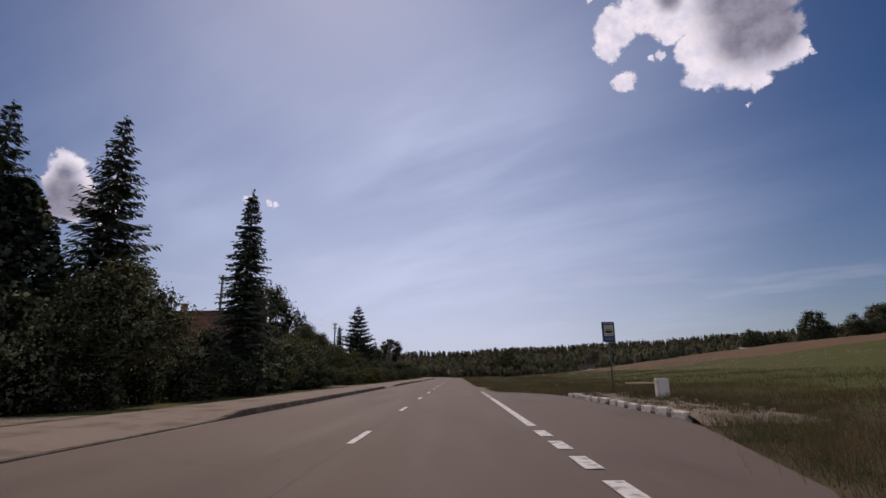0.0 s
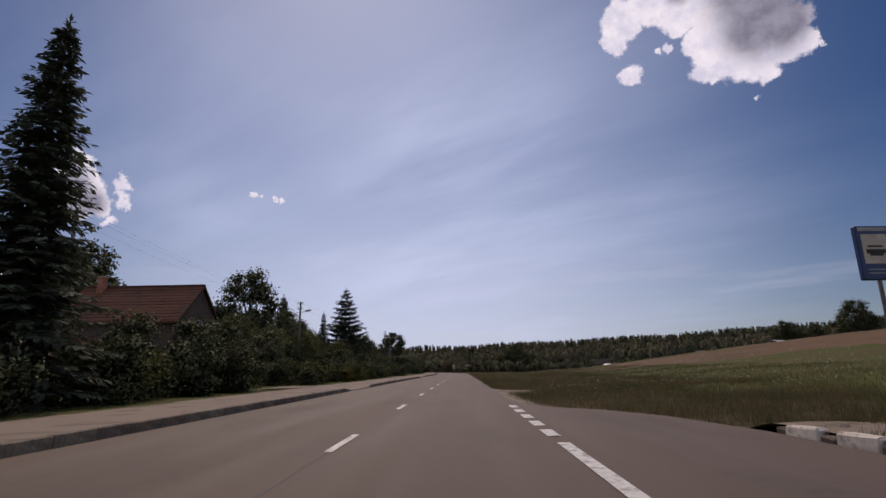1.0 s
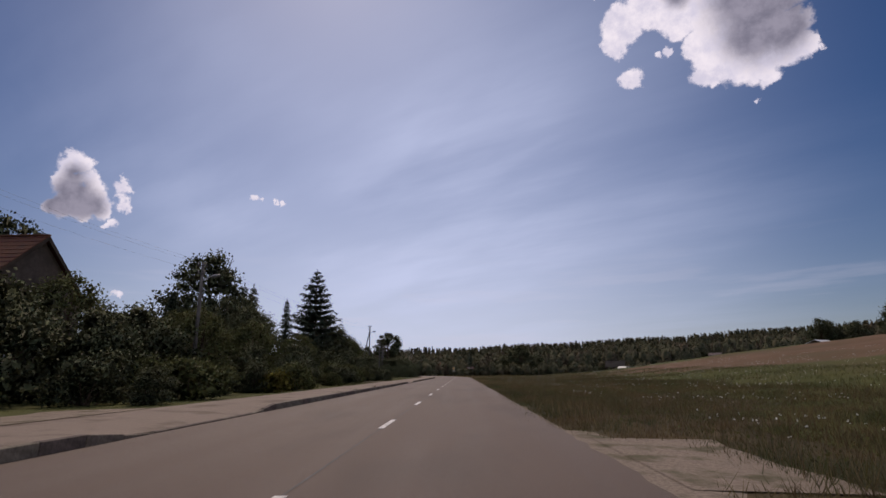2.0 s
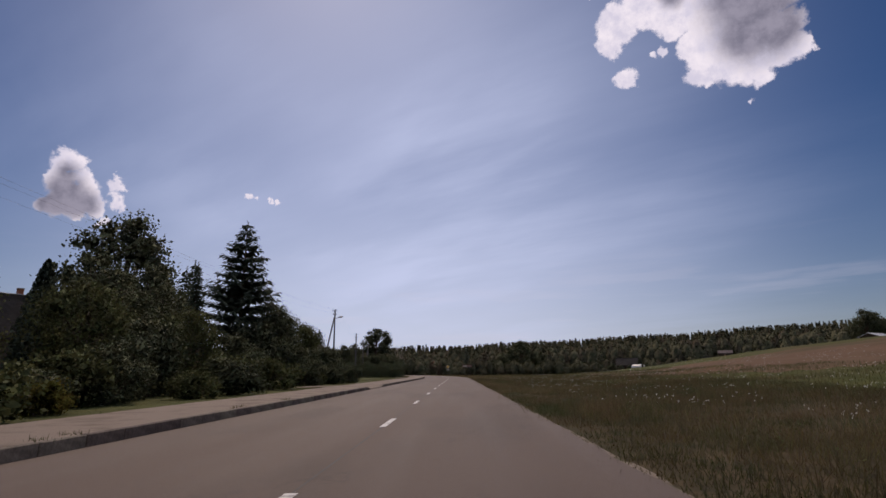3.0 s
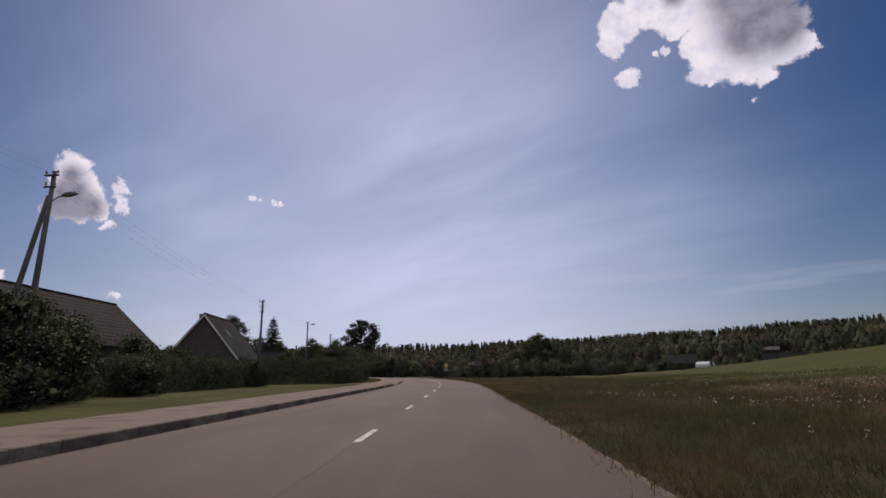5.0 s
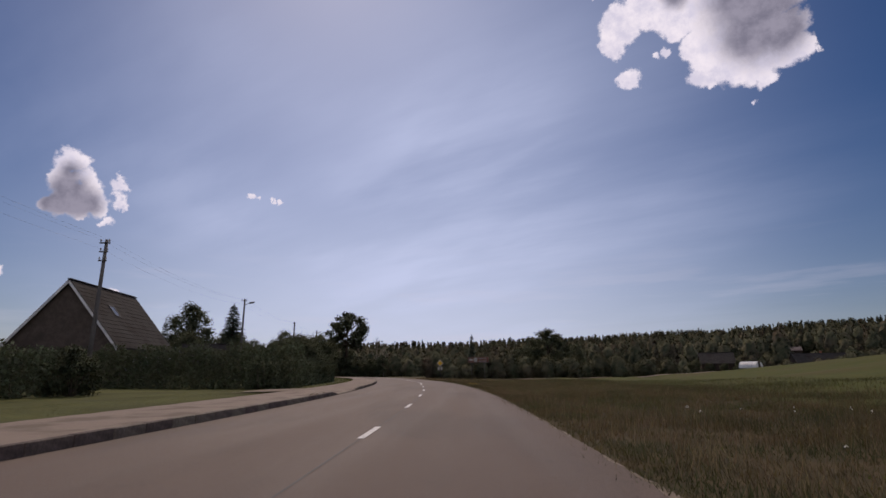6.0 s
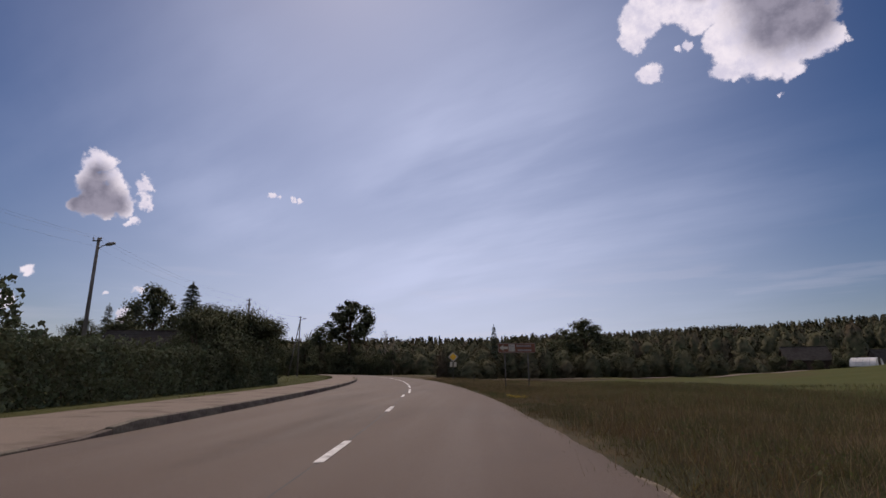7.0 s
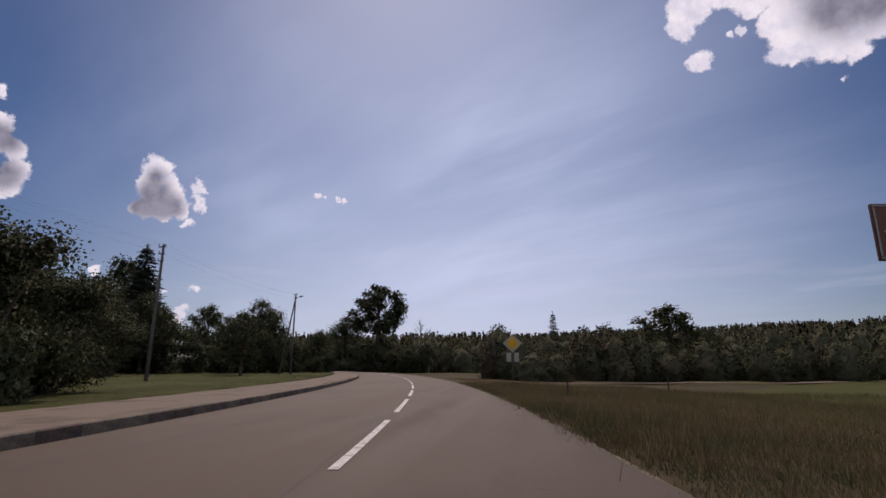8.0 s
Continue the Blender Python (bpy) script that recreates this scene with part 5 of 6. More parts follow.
# ---- houses ----
def build_house(name, place, length, width, eaves, ridge, wall_mat, roof_mat, label, chimney=None, windows=(), roof_window=False, overhang=0.45, hipped=0.0, cap=None, verge=None):
    """A house with its ridge along local x: four walls, two roof slopes with thickness, gables, chimney and windows."""
    t = thing(name, place, label, "house")
    L, W = length / 2, width / 2
    # walls as a thick shell
    bm = bmesh.new()
    for cy in (-W + 0.15, W - 0.15):
        box(bm, 0, cy, eaves / 2 - 0.2, length, 0.3, eaves + 0.4)
    for cx in (-L + 0.15, L - 0.15):
        box(bm, cx, 0, eaves / 2 - 0.2, 0.296, width - 0.6, eaves + 0.4)
        vs = [bm.verts.new(p) for p in ((cx - 0.148, -W, eaves), (cx - 0.148, W, eaves), (cx - 0.148, 0, ridge - 0.12), (cx + 0.148, -W, eaves), (cx + 0.148, W, eaves), (cx + 0.148, 0, ridge - 0.12))]
        for f in ((0, 2, 1), (3, 4, 5), (0, 1, 4, 3), (1, 2, 5, 4), (2, 0, 3, 5)):
            bm.faces.new([vs[i] for i in f])
    wall = part("wall", bm, wall_mat, t)
    slope = (ridge - eaves) / W
    for sgn in (-1, 1):
        bm = bmesh.new()
        yo, zo = sgn * (W + overhang), eaves - slope * overhang
        lo, th = L + overhang * 0.7, 0.16
        cut = hipped * L
        vs = [bm.verts.new(p) for p in ((-lo, yo, zo), (lo, yo, zo), (lo - cut, 0, ridge), (-lo + cut, 0, ridge),
                                        (-lo, yo, zo + th), (lo, yo, zo + th), (lo - cut, 0, ridge + th), (-lo + cut, 0, ridge + th))]
        for f in ((0, 1, 2, 3), (4, 7, 6, 5), (0, 4, 5, 1), (1, 5, 6, 2), (2, 6, 7, 3), (3, 7, 4, 0)):
            bm.faces.new([vs[i] for i in f])
        roof = part("roof", bm, roof_mat, t)
        # courses of roofing as raised laps
        n = max(5, int(math.hypot(W, ridge - eaves) / 0.45))
        ang = math.atan2(ridge - eaves, W)
        for i in range(n):
            bm = bmesh.new()
            f = (i + 0.5) / n
            y = sgn * (W + overhang) * (1 - f)
            z = zo + (ridge - zo) * f + th
            m = Matrix.Translation((0, y, z)) @ Matrix.Rotation(-sgn * ang, 4, "X")
            box(bm, 0, 0, 0.006, 2 * (lo - cut * f) - 0.02, 0.14, 0.024, 0, m)
            part("course", bm, roof_mat, roof)
    bm = bmesh.new()
    box(bm, 0, 0, ridge + 0.17, 2 * (L + overhang * 0.7 - hipped * L), 0.3, 0.12, 0.03)
    part("ridge_cap", bm, cap or roof_mat, t)
    for cx in (-1, 1):
        for sgn in (-1, 1):
            bm = bmesh.new()
            a, b = Vector((cx * (L + overhang * 0.7), sgn * (W + overhang), eaves - slope * overhang - 0.05)), Vector((cx * (L + overhang * 0.7), 0, ridge - 0.05))
            if not hipped:
                mid = (a + b) / 2
                ang = math.atan2(b.z - a.z, b.y - a.y)
                box(bm, 0, 0, 0, 0.05, (b - a).length, 0.2, 0, Matrix.Translation(mid) @ Matrix.Rotation(ang, 4, "X"))
                part("verge_board", bm, verge or M["boards"], t, "pale verge board" if verge else "dark verge board")
            else:
                bm.free()
    if chimney:
        cx, cy, h = chimney
        bm = bmesh.new()
        zb = ridge - abs(cy) * slope - 0.5
        box(bm, cx, cy, zb + (h + 0.5) / 2, 0.65, 0.65, h + 0.5, 0.02)
        ch = part("chimney", bm, M["brickwall"], t, "brick chimney")
        bm = bmesh.new()
        box(bm, cx, cy, zb + h + 0.56, 0.78, 0.78, 0.12, 0.02)
        part("cap", bm, M["concrete"], ch)
    for side, u, z, w, h in windows:
        win = bpy.data.objects.new("window", None)
        scene.collection.objects.link(win)
        win.parent = t
        if side == "-x":
            win.matrix_basis = pose(-L - 0.01, u, z, 0, 0, 90)
        elif side == "+x":
            win.matrix_basis = pose(L + 0.01, u, z, 0, 0, -90)
        elif side == "-y":
            win.matrix_basis = pose(u, -W - 0.01, z, 0, 0, 180)
        else:
            win.matrix_basis = pose(u, W + 0.01, z)
        bm = bmesh.new()
        for dx in (-w / 2, 0, w / 2):
            box(bm, dx, 0.02, 0, 0.07, 0.08, h + 0.07)
        for dz in (-h / 2, h / 2):
            box(bm, 0, 0.021, dz, w - 0.07, 0.078, 0.07)
        part("frame", bm, M["frame"], win, "white window frame")
        bm = bmesh.new()
        box(bm, 0, 0.005, 0, w - 0.06, 0.02, h - 0.06)
        part("pane", bm, M["glass"], win)
        bm = bmesh.new()
        box(bm, 0, 0.07, -h / 2 - 0.06, w + 0.2, 0.16, 0.04)
        part("sill", bm, M["frame"], win)
    if roof_window:
        ang = math.degrees(math.atan2(ridge - eaves, W))
        sk = bpy.data.objects.new("roof_window", None)
        scene.collection.objects.link(sk)
        sk.parent = t
        sk.matrix_basis = pose(-L * 0.3, -W * 0.45, ridge - W * 0.45 * slope + 0.2, ang, 0, 0)
        bm = bmesh.new()
        for dx in (-0.42, 0.42):
            box(bm, dx, 0, 0, 0.08, 1.2, 0.1)
        for dy in (-0.6, 0.6):
            box(bm, 0, dy, 0, 0.76, 0.08, 0.098)
        part("frame", bm, M["post"], sk)
        bm = bmesh.new()
        box(bm, 0, 0, 0.01, 0.78, 1.14, 0.03)
        part("pane", bm, M["glass"], sk)
    return t


WIN = (("-y", -2.6, 1.9, 1.3, 1.3), ("-y", 0.2, 1.9, 1.3, 1.3), ("-y", 3.0, 1.9, 1.3, 1.3), ("+x", -2.0, 1.9, 1.2, 1.3), ("+x", 1.8, 1.9, 1.2, 1.3), ("+x", 0, 5.4, 1.1, 1.2))
build_house("house", on_ground(-32.0, 68.2, 0), 12.0, 8.0, 5.8, 9.45, M["plaster"], M["roof_red"], "house with a steep red tiled roof and brick chimney", (-4.2, -0.5, 1.5), WIN)
build_house("shed", on_ground(-33.6, 61.9, 0), 3.4, 3.0, 2.6, 3.7, M["plaster"], M["roof_red"], "small red-roofed porch before a steep-roofed house", None)
# the sun's glint along this ridge is put into the cap's pale colour
build_house("house", on_ground(-62.0, 131.0, 62), 11.0, 9.0, 6.0, 11.8, M["plaster"], M["roof_grey"], "grey-roofed house with a sun glint painted on its ridge behind garden trees", (1.0, 0.4, 1.5), WIN, cap=M["roof_white"])
build_house("house", on_ground(-34.0, 155.0, 92), 14.0, 9.0, 3.8, 7.9, M["boards"], M["roof_grey"], "low boarded house with a grey roof behind bushes", None, WIN[:2])
build_house("house", on_ground(-34.2, 184.5, 97), 11.0, 8.6, 3.6, 8.9, M["plaster"], M["roof_grey"], "gabled house with a steep grey roof beside the lawn", (-3.6, 1.0, 1.4), WIN, True, verge=M["roof_white"])
build_house("shed", on_ground(-43.0, 174.0, 4), 9.0, 6.0, 2.8, 5.2, M["boards"], M["roof_grey"], "low outbuilding with a grey sheet roof", None)
build_house("house", on_ground(-46.0, 232.0, 15), 10.0, 7.0, 3.0, 6.2, M["boards"], M["roof_grey"], "low house roof behind garden trees", None)
build_house("house", on_ground(-14.0, 372.0, 20), 8.0, 7.0, 3.2, 7.0, M["plaster"], M["roof_red"], "small pale house under the wood beyond the bend", (0, 0.3, 1.2), WIN[:3])
build_house("barn", on_ground(196.0, 448.0, -27), 9.2, 7.0, 2.2, 4.2, M["boards"], M["roof_barn"], "distant barn with a pale sheet roof among trees", None)
build_house("barn", on_ground(70.5, 281.0, -20), 8.0, 6.5, 2.6, 5.2, M["boards"], M["roof_grey"], "long grey barn at the foot of the wood", None)


def build_polytunnel(x, y, turn, length, width, height):
    """A rounded film tunnel on hoops, with a closed end wall and a door."""
    t = thing("polytunnel", on_ground(x, y, turn), "small rounded white film tunnel by a barn", "polytunnel")
    arc = [(-width / 2 * math.cos(math.pi * i / 14), height * math.sin(math.pi * i / 14) ** 0.8) for i in range(15)]
    verts, faces = [], []
    for k in (1.0, 0.975):
        for yy in (-length / 2, length / 2):
            verts += [(px * k, yy, pz * k - 0.05) for px, pz in arc]
    for i in range(14):
        faces += [(i, i + 1, i + 16, i + 15), (30 + i, 45 + i, 46 + i, 31 + i), (i, 30 + i, 31 + i, i + 1), (15 + i, 16 + i, 46 + i, 45 + i)]
    part_of("cover", mesh_of("cover", verts, faces), M["roof_white"], t)
    for yy in (-length / 2 + 0.06, length / 2 - 0.06):
        ends = [(px * 0.97, yy + dy, pz * 0.97 - 0.05) for dy in (-0.02, 0.02) for px, pz in arc]
        part_of("end_wall", mesh_of("end_wall", ends, [tuple(range(14, -1, -1)), tuple(range(15, 30))]), M["roof_white"], t)
    for n in range(5):
        bm = bmesh.new()
        yy = -length / 2 + length * n / 4
        limb(bm, [(px * 1.01, yy, pz * 1.01 - 0.05) for px, pz in arc], 0.03, 0.03, 6)
        part("hoop", bm, M["steel"], t)
    bm = bmesh.new()
    box(bm, 0, -length / 2 - 0.01, 0.75, 0.9, 0.05, 1.5, 0.01)
    part("door", bm, M["boards"], t, "dark door")


build_polytunnel(67.2, 258.5, 35, 3.8, 3.2, 1.5)
for x, y, h in ((66.5, 276.5, 2.6), (69.5, 275.0, 2.2), (73.0, 274.5, 2.8), (76.0, 275.5, 3.4), (63.0, 277.0, 3.6)):
    plant("thicket", x, y, h, "dark scrub before a grey barn", "bush", "bush", group="farm bushes", wide=1.2)
build_house("farmhouse", on_ground(146.0, 352.0, -8), 20.0, 8.0, 3.6, 7.4, M["plaster"], M["roof_grey"], "far farmhouse with a grey roof before the wood", (1, 0.2, 1.1), WIN[:3])
build_house("shed", on_ground(112.0, 203.0, 30, 1, -0.2), 7.5, 4.5, 2.6, 3.5, M["boards"], M["roof_white"], "low shed with a pale roof behind the crest", None)
build_house("farmhouse", on_ground(150.0, 236.0, 15), 10.0, 8.0, 4.2, 8.2, M["plaster"], M["roof_grey"], "far house among trees on the hill", (1, 0.2, 1.2), WIN[:2])


# ---- poles and lines ----
def build_pole(x, y, top, lamp=False, strut=False, arms=2, label="", turn=0.0, drop=0.62):
    """A concrete pole with crossarms and insulators; lamp and strut where it has them."""
    t = thing("power_pole", on_ground(x, y, turn), label, "pole", "roadside poles")
    h = top - ground_at(x, y)
    bm = bmesh.new()
    tube(bm, (0, 0, -0.5), (0, 0, h), 0.145, 0.085, 10)
    part("shaft", bm, M["pole"], t, "", True)
    for i in range(arms):
        z = h - 0.22 - 0.52 * i
        bm = bmesh.new()
        w = 0.62 if i == 0 else 0.5
        box(bm, 0, -0.12, z, w, 0.07, 0.07, 0.008)
        arm = part("crossarm", bm, M["post"], t)
        for dx in (-w / 2 + 0.06, w / 2 - 0.06):
            bm = bmesh.new()
            tube(bm, (dx, -0.12, z + 0.03), (dx, -0.12, z + 0.12), 0.014, 0.014, 6)
            tube(bm, (dx, -0.12, z + 0.10), (dx, -0.12, z + 0.17), 0.05, 0.04, 8)
            tube(bm, (dx, -0.12, z + 0.17), (dx, -0.12, z + 0.22), 0.035, 0.03, 8)
            part("insulator", bm, M["porcelain"], arm, "", True)
    if lamp:
        z = h - drop
        bm = bmesh.new()
        limb(bm, [(0.05, 0, z - 0.1), (0.3, 0, z + 0.08), (0.55, 0, z + 0.14)], 0.034, 0.03, 8)
        arm = part("lamp_arm", bm, M["steel"], t, "", True)
        bm = bmesh.new()
        r = bmesh.ops.create_uvsphere(bm, u_segments=12, v_segments=8, radius=1)
        bmesh.ops.transform(bm, matrix=pose(0.82, 0, z + 0.20, 0, -10, 0) @ Matrix.Diagonal((0.36, 0.15, 0.11, 1)), verts=r["verts"])
        head = part("lamp_head", bm, M["sign_back"], arm, "grey street lamp head", True)
    if strut:
        bm = bmesh.new()
        tube(bm, (-2.0, 0.5, -0.4), (-0.08, 0, h - 1.1), 0.13, 0.09, 10)
        part("strut", bm, M["pole"], t, "leaning brace", True)
    return Vector((x, y, top - 0.05))


LINE = [
    build_pole(-19.3, 42.0, 9.6, False, False, 2, "tall dark power pole behind a red-roofed house"),
    build_pole(-15.9, 68.8, 8.1, True, False, 2, "concrete power pole with crossarms and a street lamp", 0, 1.1),
    build_pole(-16.7, 132.1, 9.75, True, True, 2, "concrete power pole with a leaning brace and a street lamp", 0, 1.25),
    build_pole(-20.0, 164.1, 8.8, False, False, 3, "concrete power pole with three short crossarms"),
    build_pole(-23.8, 192.6, 9.4, True, False, 1, "concrete pole with a street lamp above a hedge"),
    build_pole(-28.1, 223.8, 9.85, False, False, 3, "concrete power pole on the lawn's edge"),
    build_pole(-34.0, 259.0, 11.3, True, True, 2, "concrete power pole with a brace and a street lamp"),
]


def build_wire(a, b, dx, dz, sag):
    """One cable hanging between two poles."""
    me = bpy.data.curves.new("wire", "CURVE")
    me.dimensions, me.bevel_depth, me.bevel_resolution = "3D", 0.003, 0
    sp = me.splines.new("POLY")
    n = 14
    sp.points.add(n - 1)
    for i in range(n):
        f = i / (n - 1)
        p = a.lerp(b, f)
        sp.points[i].co = (p.x + dx, p.y - 0.12, p.z + dz - sag * 4 * f * (1 - f), 1)
    me.materials.append(M["cable"])
    tagged(new("power_cable", me), "thin dark power cable strung between poles", "cable", "power cables")


for a, b in zip(LINE, LINE[1:]):
    for dx, dz in ((-0.25, 0.02), (0.25, 0.02), (-0.19, -0.5)):
        build_wire(a, b, dx, dz, 0.6)


# ---- signs of the bend ----
def build_tourist_sign():
    a, b = Vector((1.27, 196.85, 0)), Vector((3.70, 197.25, 0))
    mid = (a + b) / 2
    w = (b - a).length
    turn = math.degrees(math.atan2(b.y - a.y, b.x - a.x))
    z0 = ground_at(mid.x, mid.y)
    t = thing("tourist_sign", pose(mid.x, mid.y, z0, 0, 0, turn), "brown direction sign with a white arrow on two posts", "road sign")
    lo, hi = 2.23 - z0, 2.84 - z0
    for dx in (-0.32 * w, 0.30 * w):
        bm = bmesh.new()
        tube(bm, (dx, 0.07, -0.4), (dx, 0.07, hi - 0.05), 0.034, 0.034, 10)
        part("post", bm, M["post"], t, "", True)
    bm = bmesh.new()
    box(bm, 0, 0, (lo + hi) / 2, w, 0.04, hi - lo, 0.008)
    panel = part("panel", bm, M["brown"], t, "brown sign board")
    c, hh = (lo + hi) / 2, hi - lo
    bm = bmesh.new()
    for dz in (-hh / 2 + 0.025, hh / 2 - 0.025):
        box(bm, 0, -0.024, c + dz, w - 0.02, 0.006, 0.018)
    for dx in (-w / 2 + 0.02, w / 2 - 0.02):
        box(bm, dx, -0.024, c, 0.018, 0.0058, hh - 0.09)
    part("border", bm, M["sign_back"], panel, "thin pale border")
    # arrow to the left
    bm = bmesh.new()
    ax = -w / 2 + 0.40
    vs = [bm.verts.new((ax + px, -0.026, c + pz)) for px, pz in ((-0.32, 0), (-0.05, 0.2), (-0.05, 0.08), (0.24, 0.08), (0.24, -0.08), (-0.05, -0.08), (-0.05, -0.2))]
    f = bm.faces.new(vs)
    r = bmesh.ops.extrude_face_region(bm, geom=[f])
    bmesh.ops.translate(bm, verts=[v for v in r["geom"] if isinstance(v, bmesh.types.BMVert)], vec=(0, -0.006, 0))
    part("arrow", bm, M["white"], panel, "white arrow")
    # white square with a looped square drawn in it
    bm = bmesh.new()
    sx = -w / 2 + 0.90
    box(bm, sx, -0.025, c, 0.42, 0.008, 0.46)
    sq = part("symbol_field", bm, M["white"], panel, "white square")
    bm = bmesh.new()
    k = 0.075
    for dx, dz, lw, lh in ((0, k, 0.32, 0.03), (0, -k, 0.32, 0.03), (k, 0, 0.03, 0.32), (-k, 0, 0.03, 0.32)):
        box(bm, sx + dx, -0.032, c + dz, lw, 0.006, lh)
    for ix in (-1, 1):
        for iz in (-1, 1):
            box(bm, sx + ix * 0.165, -0.0322, c + iz * 0.12, 0.03, 0.006, 0.10)
            box(bm, sx + ix * 0.12, -0.0324, c + iz * 0.165, 0.10, 0.006, 0.03)
    part("symbol", bm, M["sign_back"], sq, "dark looped square symbol")
    for z, x0, x1 in ((c + 0.13, -w / 2 + 1.22, w / 2 - 0.35), (c - 0.15, -w / 2 + 1.3, w / 2 - 0.35)):
        x = x0
        rng = random.Random(int(z * 100))
        while x < x1:
            lw = rng.uniform(0.06, 0.10)
            bm = bmesh.new()
            box(bm, x + lw / 2, -0.025, z, lw, 0.006, 0.13)
            part("text_bar", bm, M["sign_back"], panel)
            x += lw + 0.045


build_tourist_sign()


def build_priority_sign(x, y):
    z0 = ground_at(x, y)
    t = thing("priority_sign", pose(x, y, z0, 0, 0, 8), "yellow diamond priority sign with small plates on a post", "road sign")
    top = 2.66 - z0
    part("post", tube(bmesh.new(), (0, 0.05, -0.4), (0, 0.05, top + 0.2), 0.032, 0.032, 10), M["post"], t, "", True)
    turn = Matrix.Translation((0, 0, top)) @ Matrix.Rotation(radians(45), 4, "Y")
    bm = bmesh.new()
    box(bm, 0, 0, 0, 0.84, 0.02, 0.84, 0.0, turn)
    dia = part("board", bm, M["white"], t, "white-edged diamond board")
    bm = bmesh.new()
    box(bm, 0, -0.013, 0, 0.6, 0.008, 0.6, 0.0, turn)
    part("centre", bm, M["yellow"], dia, "yellow centre")
    for dx in (-0.24, 0.24):
        bm = bmesh.new()
        box(bm, dx, 0, top - 0.86, 0.3, 0.018, 0.56, 0.006)
        part("plate", bm, M["white"], t, "pale plate")


build_priority_sign(-3.0, 224.0)


def build_stake(x, y, h):
    t = thing("stake", on_ground(x, y, 20), "short dark wooden stake in the meadow", "stake", "field stakes")
    bm = bmesh.new()
    tube(bm, (0, 0, -0.2), (0.03, 0.02, h), 0.04, 0.032, 7)
    part("shaft", bm, M["stake_wood"], t)
    bm = bmesh.new()
    tube(bm, (0.03, 0.02, h), (0.032, 0.021, h + 0.05), 0.032, 0.008, 7)
    part("tip", bm, M["stake_wood"], t)


for x, y, h in ((-0.5, 214.5, 1.0), (5.6, 222.1, 0.9)):
    build_stake(x, y, h)


# ---- field lane ----
def build_lane():
    pts = ((-6.5, 243.0), (4, 247.5), (18, 253.0), (40, 262), (70, 276), (110, 296))
    verts, faces = [], []
    fine = []
    for i in range(len(pts) - 1):
        for k in range(10):
            f = k / 10
            fine.append((pts[i][0] + (pts[i + 1][0] - pts[i][0]) * f, pts[i][1] + (pts[i + 1][1] - pts[i][1]) * f))
    for x, y in fine:
        for d in (-1.1, 0, 1.1):
            verts.append((x - d * 0.4, y + d, ground_at(x, y) + 0.10))
    for i in range(len(fine) - 1):
        for j in range(2):
            a = 3 * i + j
            faces.append((a, a + 1, a + 4, a + 3))
    lane = tagged(new("field_lane"), "pale gravel lane between meadow and scrub", "lane", kind="structure")
    part_of("surface", mesh_of("surface", verts, faces), M["walkway"], lane)


build_lane()


# ---- grasses ----
def blades(rng, x, y, height, width, per, spread, bend=0.45):
    """Bent grass blades in tufts at the places x, y."""
    n = len(x)
    z = lie(x, y)
    k = n * per
    cx = np.repeat(x, per) + rng.normal(0, spread, k)
    cy = np.repeat(y, per) + rng.normal(0, spread, k)
    cz = np.repeat(z, per) - 0.03
    h = np.repeat(height, per) * rng.uniform(0.55, 1.2, k)
    a = rng.uniform(0, 6.283, k)
    d = np.stack([np.cos(a), np.sin(a), 0 * a], 1)
    w = np.stack([-np.sin(a), np.cos(a), 0 * a], 1) * (width * rng.uniform(0.7, 1.3, k))[:, None]
    base = np.stack([cx, cy, cz], 1)
    lean = (h * bend * rng.uniform(0.1, 1.0, k))[:, None]
    tip = base + d * lean + np.stack([0 * h, 0 * h, h], 1)
    return np.stack([base - w * 0.5, base + w * 0.5, tip], 1)


def scatter(rng, n, s0, s1, o0, o1, power=1.0):
    s = rng.uniform(s0, s1, n)
    o = o0 + (o1 - o0) * rng.uniform(0, 1, n) ** power
    p = np.array([along(a, b)[:2] for a, b in zip(s, o)])
    return p[:, 0], p[:, 1], s, o


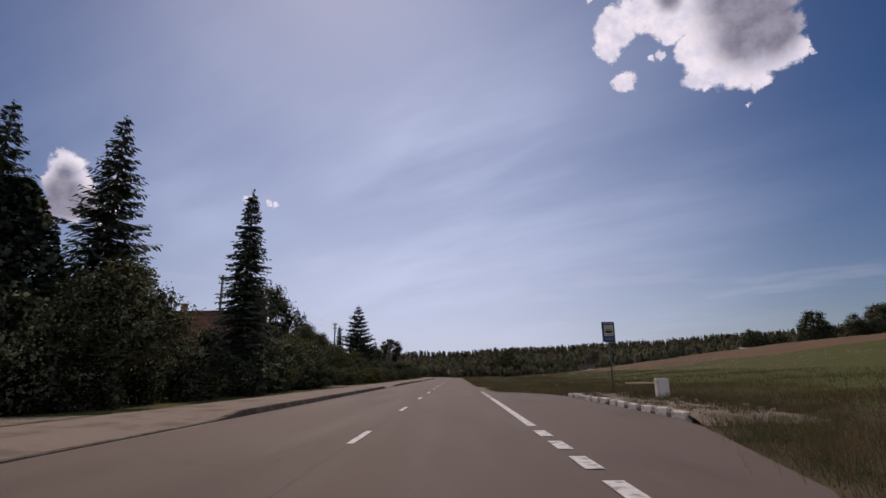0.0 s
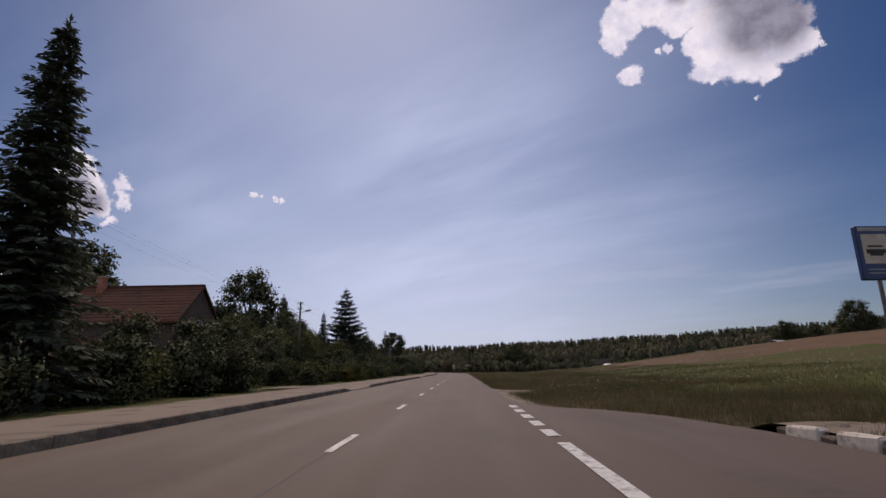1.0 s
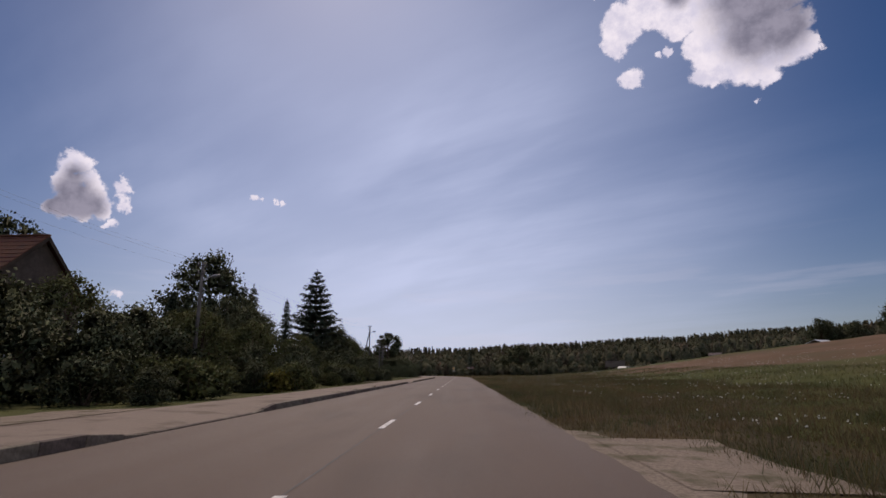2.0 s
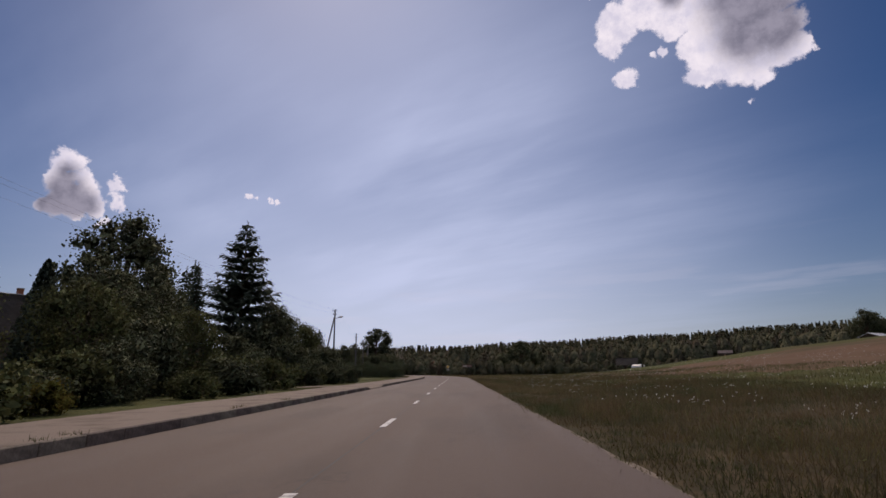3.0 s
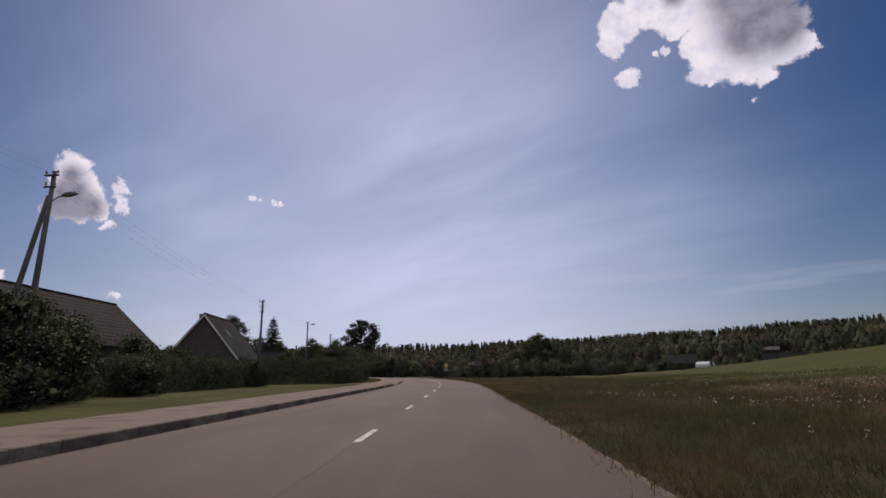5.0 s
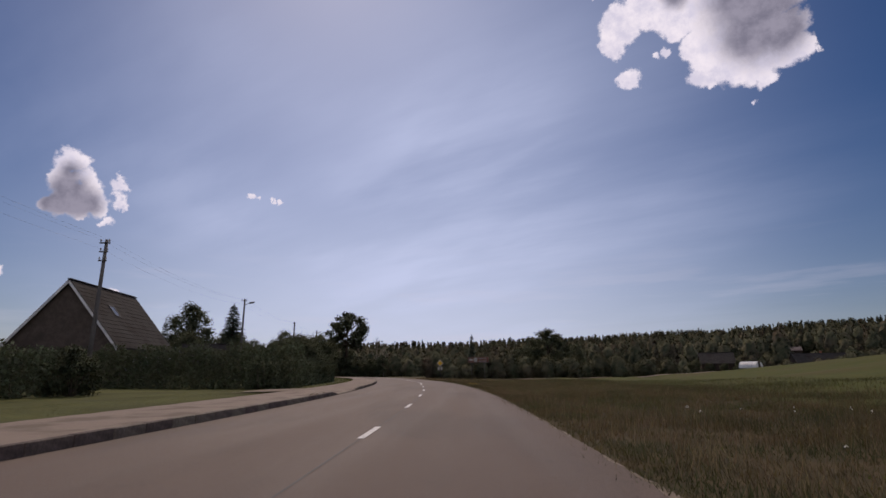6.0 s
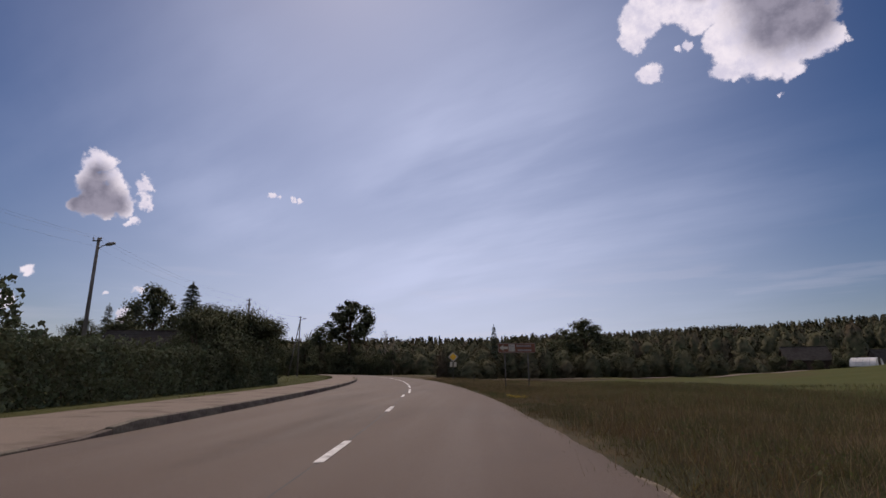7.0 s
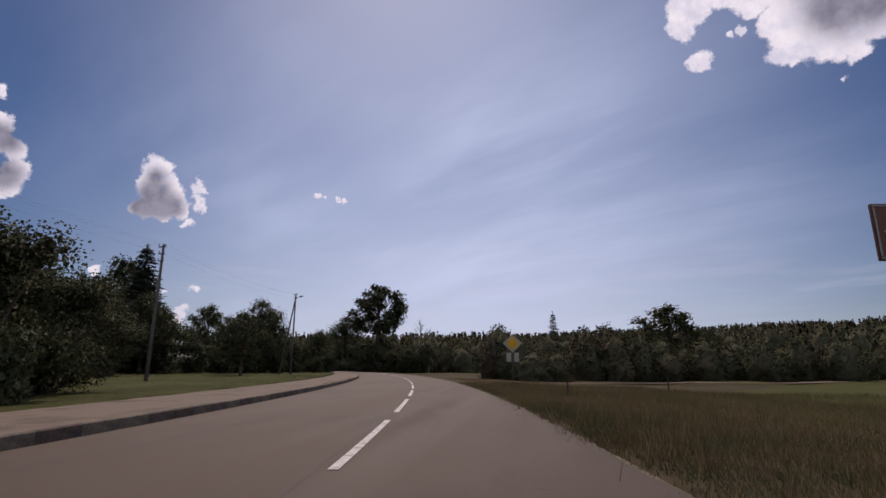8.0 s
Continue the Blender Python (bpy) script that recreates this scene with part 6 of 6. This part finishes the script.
def build_grass():
    rng = np.random.default_rng(81)

    def keep(s, o):
        sand = np.where((s > 43.6) & (s < 47.8), 5.6, np.where((s > 35.2) & (s < 48.6), 4.45, 0))
        return (o > np.maximum(bay_edge(s) + 0.19, sand)) & ~((s > 13.5) & (s < 28.5) & (o < 11.0) & (rng.uniform(0, 1, len(s)) < 0.8))

    x, y, s, o = scatter(rng, 28000, -4, 232, 3.9, 19, 1.6)
    k = keep(s, o)
    patch = 0.5 + 0.5 * np.sin(x * 0.55 + 1.3 * np.sin(y * 0.21)) * np.sin(y * 0.33 + x * 0.2)
    h = (0.09 + 0.19 * patch + 0.10 * smooth01((o - 4) / 4)) * (0.35 + 0.65 * smooth01((o - bay_edge(s)) / 0.9))
    me = quads_mesh("verge_grass", blades(rng, x[k], y[k], h[k], 0.015, 21, 0.27, 1.8))
    me.materials.append(M["grass"])
    tagged(new("verge_grass", me), "tall rough green grass on the road verge", "grass", kind="stuff")
    x, y, s, o = scatter(rng, 9000, -4, 232, 4.2, 22, 1.2)
    k = keep(s, o) & (np.sin(x * 0.4 + y * 0.13) + np.sin(y * 0.27) > np.where(s > 150, -1.4, 0.0))
    me = quads_mesh("dry_grass", blades(rng, x[k], y[k], np.full(k.sum(), 0.42), 0.009, 10, 0.35, 0.9))
    me.materials.append(M["grass_dry"])
    tagged(new("dry_grass", me), "dry brownish grass stems on the verge", "grass", kind="stuff")
    # broad-leaved weeds among the grass
    x, y, s, o = scatter(rng, 3600, -4, 200, 5.0, 17, 1.0)
    k = keep(s, o) & (np.sin(x * 0.9 + y * 0.21) + np.sin(y * 0.43 - x * 0.3) > -0.2)
    c = np.stack([np.repeat(x[k], 12), np.repeat(y[k], 12), np.repeat(lie(x[k], y[k]), 12)], 1)
    c += rng.normal(0, 0.10, c.shape) * np.array([1, 1, 0]) + np.stack([0 * c[:, 0], 0 * c[:, 0], rng.uniform(0.03, 0.34, len(c))], 1)
    me = quads_mesh("verge_weeds", leaf_quads(rng, c, 0.045, 0.1))
    me.materials.append(M["weed"])
    tagged(new("verge_weeds", me), "low dark broad-leaved weeds among verge grass", "weeds", kind="stuff")
    x, y, s, o = scatter(rng, 5200, 160, 250, 5.5, 14, 1.0)
    me = quads_mesh("dry_meadow", blades(rng, x, y, np.full(len(x), 0.24), 0.013, 12, 0.5, 1.8))
    me.materials.append(M["grass_dry"])
    tagged(new("dry_meadow", me), "reddish-brown dry meadow grass inside the bend", "grass", kind="stuff")
    x, y, s, o = (np.concatenate(v) for v in zip(scatter(rng, 9000, -10, 205, 17, 31, 1.0), scatter(rng, 5000, 165, 222, 10, 24, 1.0)))
    me = quads_mesh("field_grass", blades(rng, x, y, np.full(len(x), 0.26), 0.03, 7, 0.4, 1.1))
    me.materials.append(M["weed"])
    tagged(new("field_grass", me), "green grass of the rising field", "grass", kind="stuff")
    # footpath side
    x, y, s, o = scatter(rng, 16000, 14, 262, -13.5, -8.0, 1.0)
    drive = np.zeros(len(s), bool)
    for a, b in DRIVEWAYS:
        drive |= (s > a) & (s < b)
    k = ~drive
    me = quads_mesh("lawn_grass", blades(rng, x[k], y[k], np.full(k.sum(), 0.06), 0.014, 9, 0.16, 1.4))
    me.materials.append(M["lawn_grass"])
    tagged(new("lawn_grass", me), "short green grass behind the footpath", "grass", kind="stuff")
    x, y, s, o = scatter(rng, 9000, 190, 290, -30, -8.0, 1.0)
    me = quads_mesh("lawn_grass", blades(rng, x, y, np.full(len(x), 0.07), 0.022, 8, 0.25, 1.4))
    me.materials.append(M["lawn_grass"])
    tagged(new("lawn_grass", me), "mown sunlit lawn beside the bend", "grass", kind="stuff")
    # weeds in the kerb joints
    s = np.array([41.5, 66.0, 67.2, 70.3, 71.0, 77.5, 78.2, 82.0, 160.5, 161.2, 163.0, 222, 224, 226, 229, 233, 236, 238, 241])
    p = np.array([along(a, LEFT_EDGE - 0.30)[:2] for a in s])
    q = blades(rng, np.repeat(p[:, 0], 5), np.repeat(p[:, 1], 5), np.full(5 * len(s), 0.13), 0.022, 7, 0.13, 0.9)
    q[:, :, 2] += 0.22
    me = quads_mesh("kerb_weeds", q)
    me.materials.append(M["grass"])
    tagged(new("kerb_weeds", me), "weeds grown over the kerb's edge", "weeds", kind="stuff")
    # tufts on the bus platform
    x, y, s, o = scatter(rng, 620, 13.4, 28, 7.68, 11.4, 0.8)
    k = (np.sin(s * 2.3) + np.sin(s * 0.9 + o * 3) > -0.1) | (o > 9.6)
    q = blades(rng, x[k], y[k], rng.uniform(0.10, 0.30, k.sum()), 0.012, 22, 0.10, 1.2)
    q[:, :, 2] += 0.14 - np.repeat(lie(x[k], y[k]), 22)[:, None]
    me = quads_mesh("platform_weeds", q)
    me.materials.append(M["grass"])
    tagged(new("platform_weeds", me), "tufts of dry grass growing through the platform", "weeds", kind="stuff")
    # flowers
    for name, mat, n, s0, s1, o0, o1, size, label in (("white_flowers", "petal", 9500, 42, 150, 6.5, 46, 0.030, "small white wild flowers in the meadow"),
                                                      ("yellow_flowers", "petal_yellow", 60, 183.2, 184.2, 4.3, 4.95, 0.026, "patch of yellow wild flowers on the verge")):
        x, y, s, o = scatter(rng, n, s0, s1, o0, o1, 1.0)
        k = np.sin(x * 0.7 + y * 0.35) + np.sin(y * 0.8) > (0.35 if n > 100 else -9)
        x, y = x[k], y[k]
        c = np.stack([x, y, lie(x, y) + rng.uniform(0.2, 0.36, len(x)) * (1.0 if n > 100 else 0.6)], 1)
        quads = [leaf_quads(rng, c + rng.normal(0, size * 0.45, c.shape), size, -0.6) for _ in range(4)]
        me = quads_mesh(name, np.concatenate(quads))
        me.materials.append(M[mat])
        tagged(new(name, me), label, "flowers", kind="stuff")


build_grass()
